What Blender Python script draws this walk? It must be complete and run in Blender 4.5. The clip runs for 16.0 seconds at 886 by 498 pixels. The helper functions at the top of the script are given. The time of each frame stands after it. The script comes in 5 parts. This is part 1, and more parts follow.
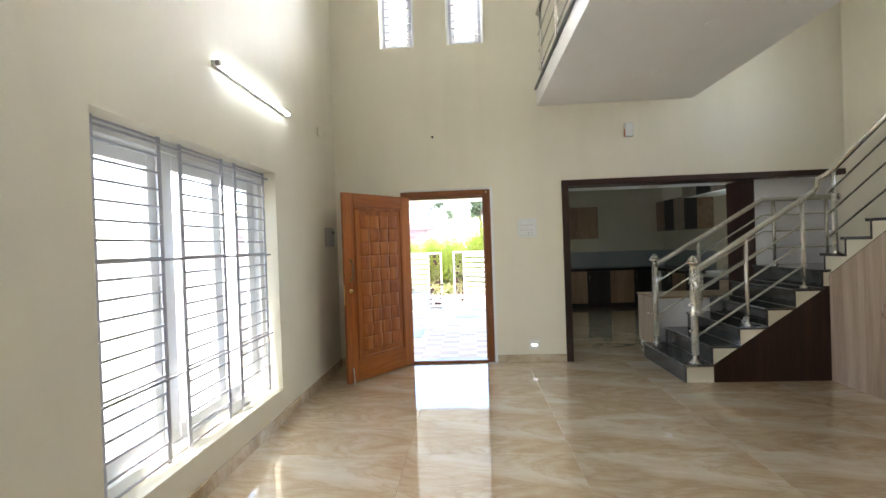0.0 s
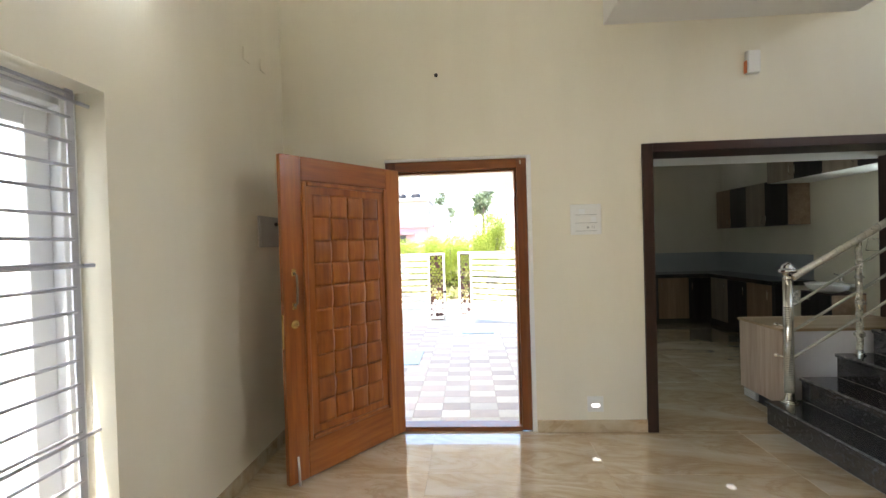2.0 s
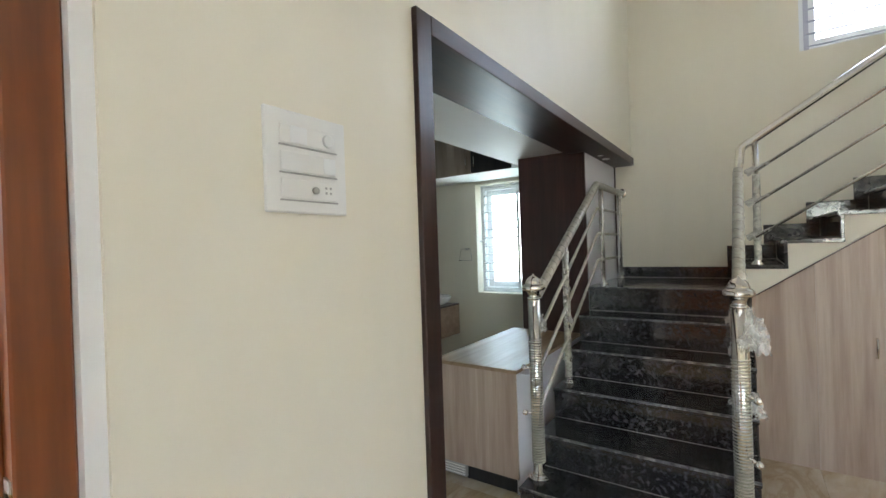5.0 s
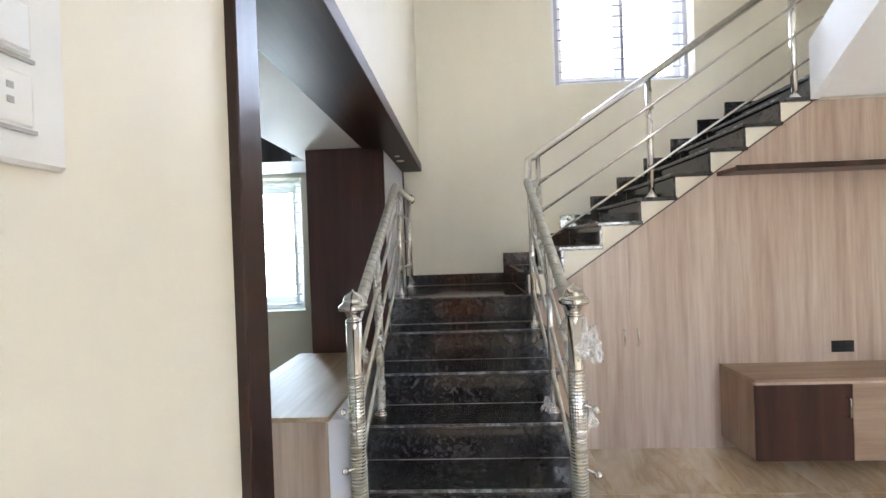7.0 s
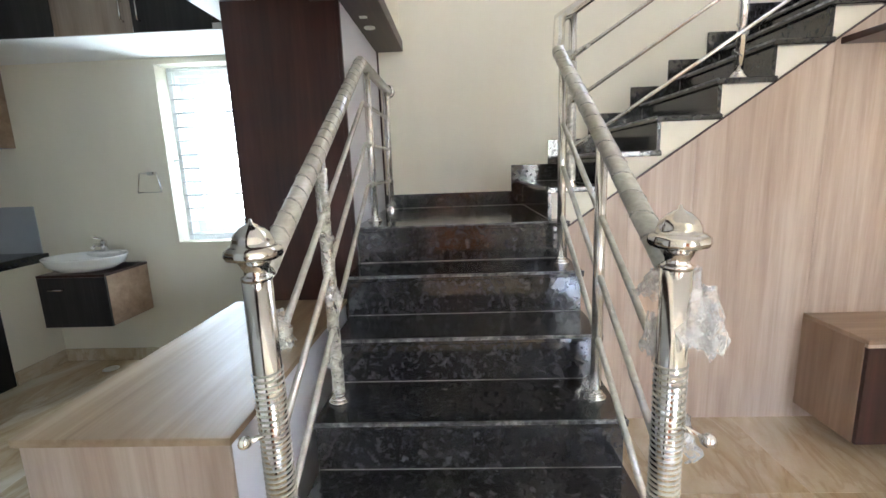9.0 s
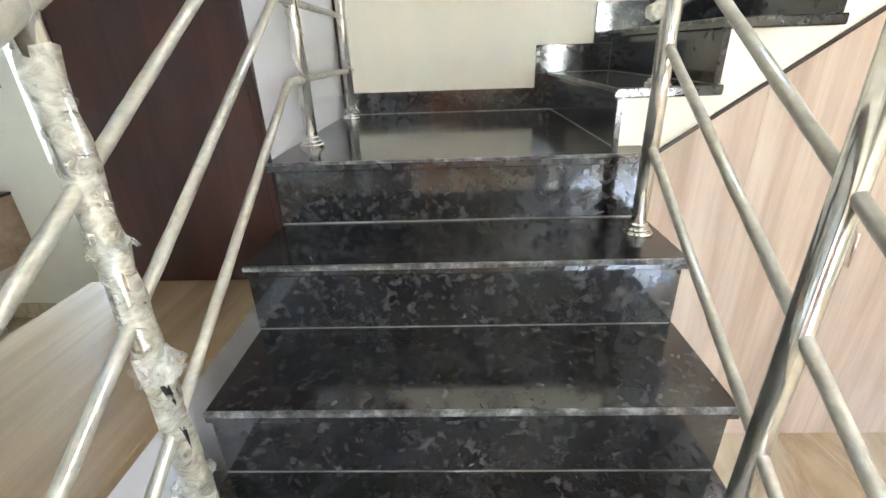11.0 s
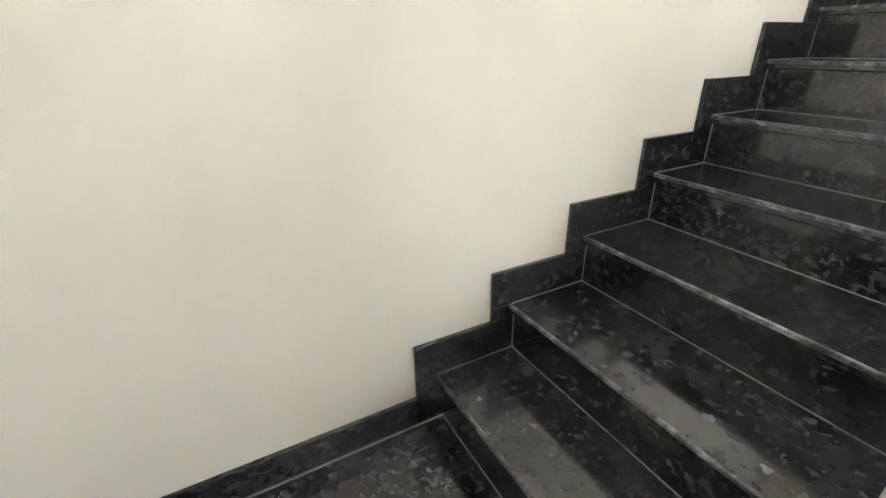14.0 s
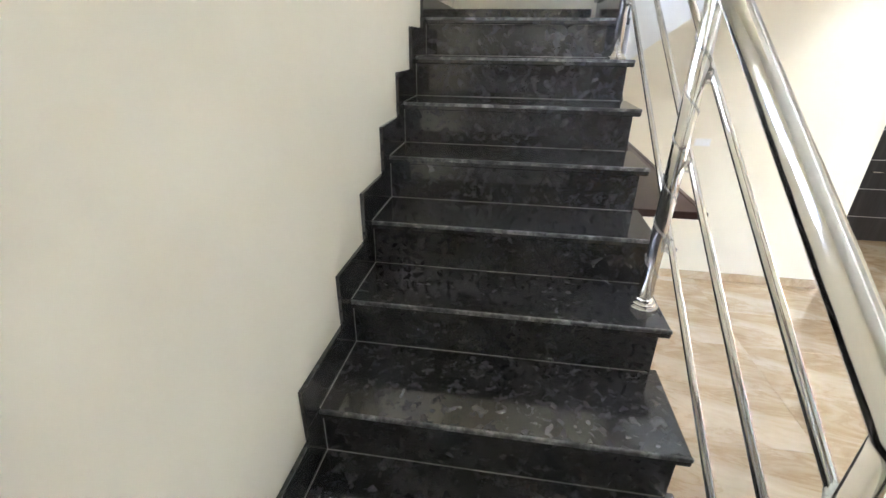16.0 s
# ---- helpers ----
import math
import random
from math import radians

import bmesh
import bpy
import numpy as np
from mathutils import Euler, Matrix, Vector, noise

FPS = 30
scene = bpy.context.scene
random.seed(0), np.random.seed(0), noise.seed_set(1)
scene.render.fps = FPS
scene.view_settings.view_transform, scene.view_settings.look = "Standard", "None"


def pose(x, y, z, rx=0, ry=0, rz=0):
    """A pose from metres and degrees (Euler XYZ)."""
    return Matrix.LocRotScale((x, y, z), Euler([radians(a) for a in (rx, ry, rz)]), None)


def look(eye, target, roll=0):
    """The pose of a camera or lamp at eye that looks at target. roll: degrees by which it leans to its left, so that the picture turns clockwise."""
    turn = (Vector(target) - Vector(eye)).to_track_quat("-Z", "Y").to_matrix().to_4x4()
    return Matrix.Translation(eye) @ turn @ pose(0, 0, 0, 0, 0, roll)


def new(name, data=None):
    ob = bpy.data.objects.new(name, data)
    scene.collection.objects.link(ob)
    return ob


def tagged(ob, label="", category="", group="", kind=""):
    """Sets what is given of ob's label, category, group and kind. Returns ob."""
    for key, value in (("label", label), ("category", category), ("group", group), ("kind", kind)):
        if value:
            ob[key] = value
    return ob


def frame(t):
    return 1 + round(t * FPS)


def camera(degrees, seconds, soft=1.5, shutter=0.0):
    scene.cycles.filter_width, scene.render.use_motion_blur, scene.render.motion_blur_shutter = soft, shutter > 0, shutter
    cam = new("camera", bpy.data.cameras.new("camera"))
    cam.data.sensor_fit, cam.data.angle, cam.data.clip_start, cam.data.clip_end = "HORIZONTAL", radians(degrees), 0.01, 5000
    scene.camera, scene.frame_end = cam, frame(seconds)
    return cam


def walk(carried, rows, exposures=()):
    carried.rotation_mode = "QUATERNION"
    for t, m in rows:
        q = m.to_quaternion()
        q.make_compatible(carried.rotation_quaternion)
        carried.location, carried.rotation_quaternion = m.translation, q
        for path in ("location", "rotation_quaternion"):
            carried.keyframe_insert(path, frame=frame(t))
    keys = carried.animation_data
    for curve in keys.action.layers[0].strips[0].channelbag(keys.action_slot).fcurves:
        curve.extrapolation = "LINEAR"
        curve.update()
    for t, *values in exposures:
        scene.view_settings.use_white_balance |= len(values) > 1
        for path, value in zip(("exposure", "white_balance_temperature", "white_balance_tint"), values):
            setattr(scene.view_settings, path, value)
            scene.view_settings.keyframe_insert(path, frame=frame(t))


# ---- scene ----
cam = camera(90.4, 16.0)
ROWS = [
    (0.0, 0.000, 0.000, 1.526, 3.280, -0.460, 2.000),
    (0.5, -0.016, 0.516, 1.536, 3.360, -0.600, 1.830),
    (1.0, -0.081, 1.033, 1.538, 3.300, -0.660, 1.710),
    (1.5, -0.136, 1.561, 1.535, 3.350, -0.660, 1.640),
    (2.0, -0.185, 2.063, 1.549, 3.340, -0.680, 1.620),
    (2.5, -0.221, 2.540, 1.550, 2.760, -0.580, 1.690),
    (3.0, -0.223, 3.022, 1.538, -4.450, -0.490, 1.520),
    (3.5, -0.214, 3.513, 1.531, -16.660, -0.320, 1.710),
    (4.0, -0.152, 3.948, 1.497, -29.460, -0.250, 1.740),
    (4.5, -0.059, 4.363, 1.492, -42.430, -0.190, 1.810),
    (5.0, 0.045, 4.760, 1.498, -55.510, -0.270, 1.910),
    (5.2, 0.088, 4.923, 1.500, -60.762, -0.286, 1.910),
    (7.3, 0.636, 5.254, 1.503, -87.750, -0.270, 2.070),
    (7.5, 0.792, 5.260, 1.499, -87.750, -0.270, 2.070),
    (8.0, 1.182, 5.276, 1.490, -87.860, -0.440, 2.050),
    (8.5, 1.330, 5.271, 1.456, -88.040, -2.400, 2.030),
    (8.7, 1.342, 5.271, 1.444, -88.040, -5.600, 2.030),
    (10.8, 2.242, 5.271, 1.401, -89.140, -24.610, 1.960),
    (11.0, 2.371, 5.273, 1.419, -88.740, -24.310, 1.860),
    (11.5, 2.744, 5.302, 1.615, -89.170, -24.770, 1.860),
    (12.0, 3.017, 5.299, 1.801, -89.220, -24.960, 1.690),
    (12.5, 3.224, 5.345, 1.926, -89.470, -25.050, 1.720),
    (13.0, 3.394, 5.355, 2.025, -93.300, -24.980, 1.310),
    (13.5, 3.581, 5.339, 2.159, -105.140, -24.830, 1.120),
    (14.0, 3.685, 5.292, 2.198, -118.610, -24.830, 0.810),
    (14.5, 3.854, 5.262, 2.302, -132.190, -25.070, 0.440),
    (15.0, 3.985, 5.177, 2.342, -145.220, -25.090, -0.030),
    (15.5, 4.102, 5.104, 2.500, -157.990, -25.400, -0.150),
    (16.0, 4.152, 5.102, 2.528, -171.040, -25.230, -0.560),
]
EXPOSURE = [
    (0.0, 3.13, 6750, 12), (0.5, 2.91, 6800, 12), (1.0, 2.92, 7270, 17), (1.5, 2.9, 7470, 18), (2.0, 3.09, 7120, 14),
    (3.0, 3.34, 6150, 12), (3.5, 3.03, 6430, 12), (4.0, 2.66, 6980, 13), (4.5, 3.02, 7080, 15), (5.0, 3.43, 6430, 13),
    (7.5, 4.02, 6320, 19), (8.5, 4.16, 6320, 19), (11.0, 5.06, 6300, 13), (11.5, 5.26, 6250, 13), (12.0, 5.36, 6250, 14),
    (12.5, 5.15, 6350, 14), (13.5, 5.05, 6250, 16), (14.0, 4.75, 6250, 17), (15.0, 4.84, 6200, 16), (16.0, 4.29, 6250, 16),
]
walk(cam, [(t, pose(x, y, z, 90 + pitch, roll, yaw)) for t, x, y, z, yaw, pitch, roll in ROWS], EXPOSURE)

# ---- world, sun, window light ----
world = bpy.data.worlds.new("sky")
scene.world = world
world.use_nodes = True
wn = world.node_tree
sky = wn.nodes.new("ShaderNodeTexSky")
sky.sky_type, sky.sun_disc = "NISHITA", False
sky.sun_elevation, sky.sun_rotation = radians(66), radians(200)
wn.links.new(sky.outputs[0], wn.nodes["Background"].inputs[0])
wn.nodes["Background"].inputs[1].default_value = 0.15


def lamp(name, kind, energy, m, color=(1, 1, 1), size=None, angle=None, radius=None):
    d = bpy.data.lights.new(name, kind)
    d.energy, d.color = energy, color
    if size:
        d.shape, d.size, d.size_y = "RECTANGLE", size[0], size[1]
    if angle:
        d.angle = angle
    if radius:
        d.shadow_soft_size = radius
    ob = new(name, d)
    ob.matrix_world = m
    return ob


lamp("sun", "SUN", 2.2, look((-2, -5, 16), (0, 0, 0)), (1, 0.95, 0.87), angle=radians(0.5))
lamp("window_light_west", "AREA", 12.8, look((-2.45, 2.87, 1.0), (0, 2.87, 1.0)), (0.93, 0.97, 1), size=(3.4, 3.0))
lamp("window_light_stair", "AREA", 4.2, look((5.15, 3.72, 3.6), (0, 3.72, 3.6)), (0.95, 0.98, 1), size=(1.4, 1.3))
lamp("window_light_kitchen", "AREA", 3.2, look((5.15, 7.1, 1.58), (0, 7.1, 1.58)), (0.78, 0.96, 1), size=(0.7, 1.3))
for wx in (-0.83, 0.05):
    lamp("window_light_north", "AREA", 13, look((wx, 6.2, 4.8), (wx, 0, 4.8)), (0.97, 0.98, 1), size=(0.5, 1.5))


# ---- materials ----
def mat(name):
    m = bpy.data.materials.new(name)
    m.use_nodes = True
    return m, m.node_tree, m.node_tree.nodes["Principled BSDF"]


def noise_node(nt, scale, detail=4, rough=0.5, vec=None, distortion=0.0):
    n = nt.nodes.new("ShaderNodeTexNoise")
    n.inputs["Scale"].default_value, n.inputs["Detail"].default_value = scale, detail
    n.inputs["Roughness"].default_value, n.inputs["Distortion"].default_value = rough, distortion
    if vec is not None:
        nt.links.new(vec, n.inputs["Vector"])
    return n


def ramp(nt, fac, stops):
    r = nt.nodes.new("ShaderNodeValToRGB")
    while len(r.color_ramp.elements) < len(stops):
        r.color_ramp.elements.new(0.5)
    for e, (p, c) in zip(r.color_ramp.elements, stops):
        e.position, e.color = p, (*c, 1)
    nt.links.new(fac, r.inputs[0])
    return r.outputs[0]


def coords(nt, scale=(1, 1, 1), rot=(0, 0, 0), randomise=0.0):
    """Object coordinates, stretched; with randomise each object starts elsewhere in the pattern."""
    tc, mp = nt.nodes.new("ShaderNodeTexCoord"), nt.nodes.new("ShaderNodeMapping")
    mp.inputs["Scale"].default_value, mp.inputs["Rotation"].default_value = scale, rot
    nt.links.new(tc.outputs["Object"], mp.inputs["Vector"])
    if randomise:
        oi, ml = nt.nodes.new("ShaderNodeObjectInfo"), nt.nodes.new("ShaderNodeMath")
        ml.operation = "MULTIPLY"
        ml.inputs[1].default_value = randomise
        nt.links.new(oi.outputs["Random"], ml.inputs[0])
        nt.links.new(ml.outputs[0], mp.inputs["Location"])
    return mp.outputs[0]


def bump(nt, bsdf, height, strength, distance=0.002):
    b = nt.nodes.new("ShaderNodeBump")
    b.inputs["Strength"].default_value, b.inputs["Distance"].default_value = strength, distance
    nt.links.new(height, b.inputs["Height"])
    nt.links.new(b.outputs[0], bsdf.inputs["Normal"])


def painted(name, color, rough=0.6, vary=0.03, grain=90, strength=0.15):
    """Plain painted or plastered surface: faint large stains, fine roller grain."""
    m, nt, b = mat(name)
    v = coords(nt)
    big = noise_node(nt, 1.3, 5, 0.6, v)
    lo, hi = [c * (1 - vary) for c in color], [min(1, c * (1 + vary)) for c in color]
    nt.links.new(ramp(nt, big.outputs[0], [(0.3, lo), (0.7, hi)]), b.inputs["Base Color"])
    b.inputs["Roughness"].default_value = rough
    bump(nt, b, noise_node(nt, grain, 3, 0.6, v).outputs[0], strength, 0.001)
    return m


def timber(name, dark, mid, light, rough=0.4, axis="z", band=9.0, fine=60.0, coat=0.0, randomise=7.0):
    """Wood or wood-print laminate with its grain along one axis."""
    m, nt, b = mat(name)
    k = {"x": (0.06, 1, 1), "y": (1, 0.06, 1), "z": (1, 1, 0.06)}[axis]
    v = coords(nt, k, randomise=randomise)
    n1 = noise_node(nt, band, 5, 0.62, v, 0.6)
    n2 = noise_node(nt, fine, 4, 0.6, v)
    mx = nt.nodes.new("ShaderNodeMix")
    mx.inputs[0].default_value = 0.3
    nt.links.new(n1.outputs[0], mx.inputs[2])
    nt.links.new(n2.outputs[0], mx.inputs[3])
    nt.links.new(ramp(nt, mx.outputs[0], [(0.32, dark), (0.5, mid), (0.66, light)]), b.inputs["Base Color"])
    b.inputs["Roughness"].default_value = rough
    b.inputs["Coat Weight"].default_value = coat
    b.inputs["Coat Roughness"].default_value = 0.15
    bump(nt, b, n2.outputs[0], 0.12, 0.001)
    return m


def metal(name, color, rough, wear=0.08):
    m, nt, b = mat(name)
    n = noise_node(nt, 25, 4, 0.6, coords(nt))
    b.inputs["Base Color"].default_value, b.inputs["Metallic"].default_value = (*color, 1), 1
    r = ramp(nt, n.outputs[0], [(0.3, [rough] * 3), (0.7, [rough + wear] * 3)])
    nt.links.new(r, b.inputs["Roughness"])
    return m




def make_wall_paint(name, color, rough):
    """Rolled wall paint over hand-laid putty: broad upright streaks, cloudy patches, roller grain and slight waves."""
    m, nt, b = mat(name)
    v = coords(nt)
    st = coords(nt, (2.6, 2.6, 0.55))
    big, streak = noise_node(nt, 0.9, 4, 0.55, v), noise_node(nt, 1.0, 4, 0.55, st, 0.4)
    mx = nt.nodes.new("ShaderNodeMix")
    mx.inputs[0].default_value = 0.6
    nt.links.new(big.outputs[0], mx.inputs[2])
    nt.links.new(streak.outputs[0], mx.inputs[3])
    lo, hi = [c * f for c, f in zip(color, (0.968, 0.965, 0.957))], [min(1, c * f) for c, f in zip(color, (1.018, 1.02, 1.027))]
    nt.links.new(ramp(nt, mx.outputs[0], [(0.36, lo), (0.50, color), (0.64, hi)]), b.inputs["Base Color"])
    b.inputs["Roughness"].default_value = rough
    wv = nt.nodes.new("ShaderNodeMix")
    wv.inputs[0].default_value = 0.12
    nt.links.new(noise_node(nt, 2.2, 3, 0.5, v).outputs[0], wv.inputs[2])
    nt.links.new(noise_node(nt, 120, 3, 0.6, v).outputs[0], wv.inputs[3])
    bump(nt, b, wv.outputs[0], 0.25, 0.006)
    return m


CREAM = make_wall_paint("cream_wall_paint", (0.83, 0.785, 0.655), 0.5)
WHITE = painted("white_ceiling_paint", (0.84, 0.84, 0.82), 0.6)
PORCHW = painted("white_exterior_paint", (0.86, 0.86, 0.85), 0.7)
UPVC = painted("white_window_plastic", (0.85, 0.87, 0.87), 0.3, 0.01)
GRILLE = painted("grey_grille_paint", (0.48, 0.49, 0.56), 0.4, 0.05)
PLASTIC = painted("white_switch_plastic", (0.83, 0.83, 0.80), 0.3, 0.01)
GREYPL = painted("grey_plastic", (0.42, 0.42, 0.40), 0.45, 0.03)
BOXGREY = painted("pale_grey_enamel", (0.40, 0.40, 0.39), 0.4, 0.03)
CONCRETE = painted("pole_concrete", (0.17, 0.16, 0.16), 0.9, 0.15)
ORANGE = painted("orange_plastic", (0.75, 0.22, 0.08), 0.4)
BLACKPL = painted("black_plastic", (0.015, 0.015, 0.016), 0.3)
WHITELAM = painted("white_laminate", (0.80, 0.80, 0.84), 0.3, 0.015)
CERAMIC = painted("white_ceramic", (0.86, 0.86, 0.84), 0.08, 0.01, strength=0.0)
GATEW = painted("cream_gate_paint", (0.66, 0.65, 0.58), 0.45, 0.03)
COVER = painted("blue_grey_cover_paint", (0.50, 0.62, 0.66), 0.6, 0.06)
PINK = painted("pink_house_paint", (0.25, 0.165, 0.185), 0.8)
PALEPINK = painted("pale_pink_house_paint", (0.36, 0.24, 0.27), 0.8, 0.06)
HOUSEW = painted("weathered_white_paint", (0.42, 0.42, 0.42), 0.8, 0.08)
EARTH = painted("dry_earth", (0.42, 0.36, 0.25), 0.95, 0.25)
ROADM = painted("road_asphalt", (0.30, 0.29, 0.27), 0.9, 0.15)
BARK = painted("grey_bark", (0.16, 0.13, 0.10), 0.9, 0.3)
TEAK = timber("polished_teak", (0.20, 0.050, 0.008), (0.40, 0.112, 0.018), (0.55, 0.185, 0.034), 0.32, "z", 7, 45, 0.5)
TEAKX = timber("polished_teak_rail", (0.20, 0.050, 0.008), (0.40, 0.112, 0.018), (0.55, 0.185, 0.034), 0.32, "x", 7, 45, 0.5)
FRAMEZ = timber("dark_polished_teak", (0.12, 0.032, 0.009), (0.22, 0.062, 0.015), (0.31, 0.10, 0.025), 0.32, "z", 7, 45, 0.5)
FRAMEX = timber("dark_polished_teak_rail", (0.12, 0.032, 0.009), (0.22, 0.062, 0.015), (0.31, 0.10, 0.025), 0.32, "x", 7, 45, 0.5)
WENGE = timber("dark_wenge_laminate", (0.018, 0.0075, 0.006), (0.036, 0.0145, 0.0105), (0.064, 0.025, 0.018), 0.30, "z", 9, 70)
WENGEX = timber("dark_wenge_laminate_lintel", (0.018, 0.0075, 0.006), (0.036, 0.0145, 0.0105), (0.064, 0.025, 0.018), 0.42, "x", 9, 70)
MAROON = timber("maroon_brown_laminate", (0.028, 0.010, 0.008), (0.048, 0.017, 0.013), (0.07, 0.026, 0.02), 0.3, "z", 9, 70)
BLACKLAM = timber("black_ash_laminate", (0.010, 0.009, 0.010), (0.022, 0.020, 0.022), (0.04, 0.036, 0.038), 0.35, "z", 10, 70)
OAK = timber("light_oak_laminate", (0.36, 0.25, 0.18), (0.49, 0.37, 0.285), (0.60, 0.485, 0.39), 0.38, "z", 8, 40)
OAKX = timber("light_oak_laminate_top", (0.27, 0.175, 0.095), (0.37, 0.255, 0.15), (0.46, 0.335, 0.215), 0.5, "x", 8, 40)
OAKY = timber("oak_laminate_along", (0.25, 0.155, 0.10), (0.35, 0.235, 0.155), (0.45, 0.315, 0.215), 0.38, "y", 8, 40)
OAKBZ = timber("brown_oak_laminate", (0.24, 0.145, 0.09), (0.34, 0.22, 0.14), (0.44, 0.30, 0.20), 0.38, "z", 8, 40)
ASHZ = timber("grey_ash_laminate", (0.22, 0.17, 0.13), (0.33, 0.265, 0.21), (0.42, 0.35, 0.28), 0.38, "z", 9, 45)
STEEL = metal("polished_steel", (0.78, 0.76, 0.72), 0.07, 0.11)
DULL = metal("brushed_steel", (0.66, 0.65, 0.63), 0.28)
BRONZE = metal("dark_bronze", (0.22, 0.17, 0.12), 0.3)
BRASS = metal("brass", (0.78, 0.55, 0.22), 0.22)


def make_marble():
    """Polished beige tile: cloudy warm patches, soft brown veins that run on a slant, and fine mottling."""
    m, nt, b = mat("beige_polished_tile")
    v = coords(nt, (1, 1, 1), (0, 0, 0.22), randomise=0.35)
    st = nt.nodes.new("ShaderNodeMapping")
    st.inputs["Scale"].default_value = (0.62, 1.7, 1)
    nt.links.new(v, st.inputs[0])
    n1, n2, n3 = noise_node(nt, 1.7, 5, 0.58, st.outputs[0], 0.9), noise_node(nt, 2.1, 7, 0.62, st.outputs[0], 1.1), noise_node(nt, 8.0, 5, 0.6, st.outputs[0], 0.8)
    n4 = noise_node(nt, 0.55, 3, 0.5, v)
    out = ramp(nt, n1.outputs[0], [(0.30, (0.55, 0.42, 0.265)), (0.47, (0.675, 0.56, 0.405)), (0.68, (0.785, 0.705, 0.575))])
    vein = ramp(nt, n2.outputs[0], [(0.37, (1, 1, 1)), (0.46, (0.88, 0.81, 0.71)), (0.503, (0.66, 0.53, 0.39)), (0.525, (0.90, 0.84, 0.76)), (0.62, (1, 1, 1))])
    fine = ramp(nt, n3.outputs[0], [(0.35, (0.90, 0.87, 0.82)), (0.62, (1, 1, 1))])
    broad = ramp(nt, n4.outputs[0], [(0.35, (0.94, 0.92, 0.89)), (0.65, (1, 1, 1))])
    for layer, amount in ((vein, 0.55), (fine, 0.8), (broad, 1.0)):
        mx = nt.nodes.new("ShaderNodeMix")
        mx.data_type, mx.blend_type = "RGBA", "MULTIPLY"
        mx.inputs[0].default_value = amount
        nt.links.new(out, mx.inputs[6])
        nt.links.new(layer, mx.inputs[7])
        out = mx.outputs[2]
    nt.links.new(out, b.inputs["Base Color"])
    sm = noise_node(nt, 6, 4, 0.6, v)
    nt.links.new(ramp(nt, sm.outputs[0], [(0.3, (0.02,) * 3), (0.75, (0.06,) * 3)]), b.inputs["Roughness"])
    b.inputs["Coat Weight"].default_value, b.inputs["Coat Roughness"].default_value, b.inputs["Coat IOR"].default_value = 1.0, 0.015, 1.75
    return m


def make_granite():
    """Polished black granite: fine crystals, soft pale flecks and a thin film of building dust with smears."""
    m, nt, b = mat("black_granite")
    v = coords(nt, randomise=20)
    n1, n2, n3 = noise_node(nt, 22, 5, 0.65, v, 0.3), noise_node(nt, 150, 3, 0.6, v), noise_node(nt, 3.2, 5, 0.6, v, 0.5)
    n4, n5 = noise_node(nt, 42, 3, 0.5, v, 0.3), noise_node(nt, 110, 2, 0.5, v)
    mx = nt.nodes.new("ShaderNodeMix")
    mx.inputs[0].default_value = 0.45
    nt.links.new(n1.outputs[0], mx.inputs[2])
    nt.links.new(n2.outputs[0], mx.inputs[3])
    col = ramp(nt, mx.outputs[0], [(0.34, (0.010, 0.010, 0.012)), (0.52, (0.022, 0.022, 0.025)), (0.70, (0.044, 0.044, 0.048))])
    dust = ramp(nt, n3.outputs[0], [(0.38, (0.0, 0.0, 0.0)), (0.55, (0.006, 0.006, 0.0058)), (0.74, (0.018, 0.0175, 0.0165))])
    fleck = ramp(nt, n4.outputs[0], [(0.52, (0, 0, 0)), (0.62, (0.024, 0.024, 0.025)), (0.76, (0.062, 0.062, 0.063))])
    spark = ramp(nt, n5.outputs[0], [(0.64, (0, 0, 0)), (0.78, (0.045, 0.045, 0.045))])
    out = col
    for extra in (dust, fleck, spark):
        ad = nt.nodes.new("ShaderNodeMix")
        ad.data_type, ad.blend_type = "RGBA", "ADD"
        ad.inputs[0].default_value = 1
        nt.links.new(out, ad.inputs[6])
        nt.links.new(extra, ad.inputs[7])
        out = ad.outputs[2]
    nt.links.new(out, b.inputs["Base Color"])
    nt.links.new(ramp(nt, n3.outputs[0], [(0.36, (0.08,) * 3), (0.70, (0.17,) * 3)]), b.inputs["Roughness"])
    b.inputs["IOR"].default_value = 1.9
    return m


def make_glass():
    m, nt, b = mat("window_glass")
    b.inputs["Base Color"].default_value = (0.93, 0.97, 0.96, 1)
    b.inputs["Transmission Weight"].default_value, b.inputs["Roughness"].default_value = 1, 0.02
    b.inputs["IOR"].default_value = 1.1
    return m


def make_film():
    """Cloudy, crumpled packing film."""
    m, nt, b = mat("plastic_film")
    v = coords(nt)
    n = noise_node(nt, 30, 5, 0.7, v, 1.0)
    b.inputs["Base Color"].default_value = (0.90, 0.89, 0.84, 1)
    b.inputs["Roughness"].default_value = 0.25
    nt.links.new(ramp(nt, n.outputs[0], [(0.35, (0.14,) * 3), (0.7, (0.46,) * 3)]), b.inputs["Alpha"])
    bump(nt, b, n.outputs[0], 0.35, 0.003)
    return m


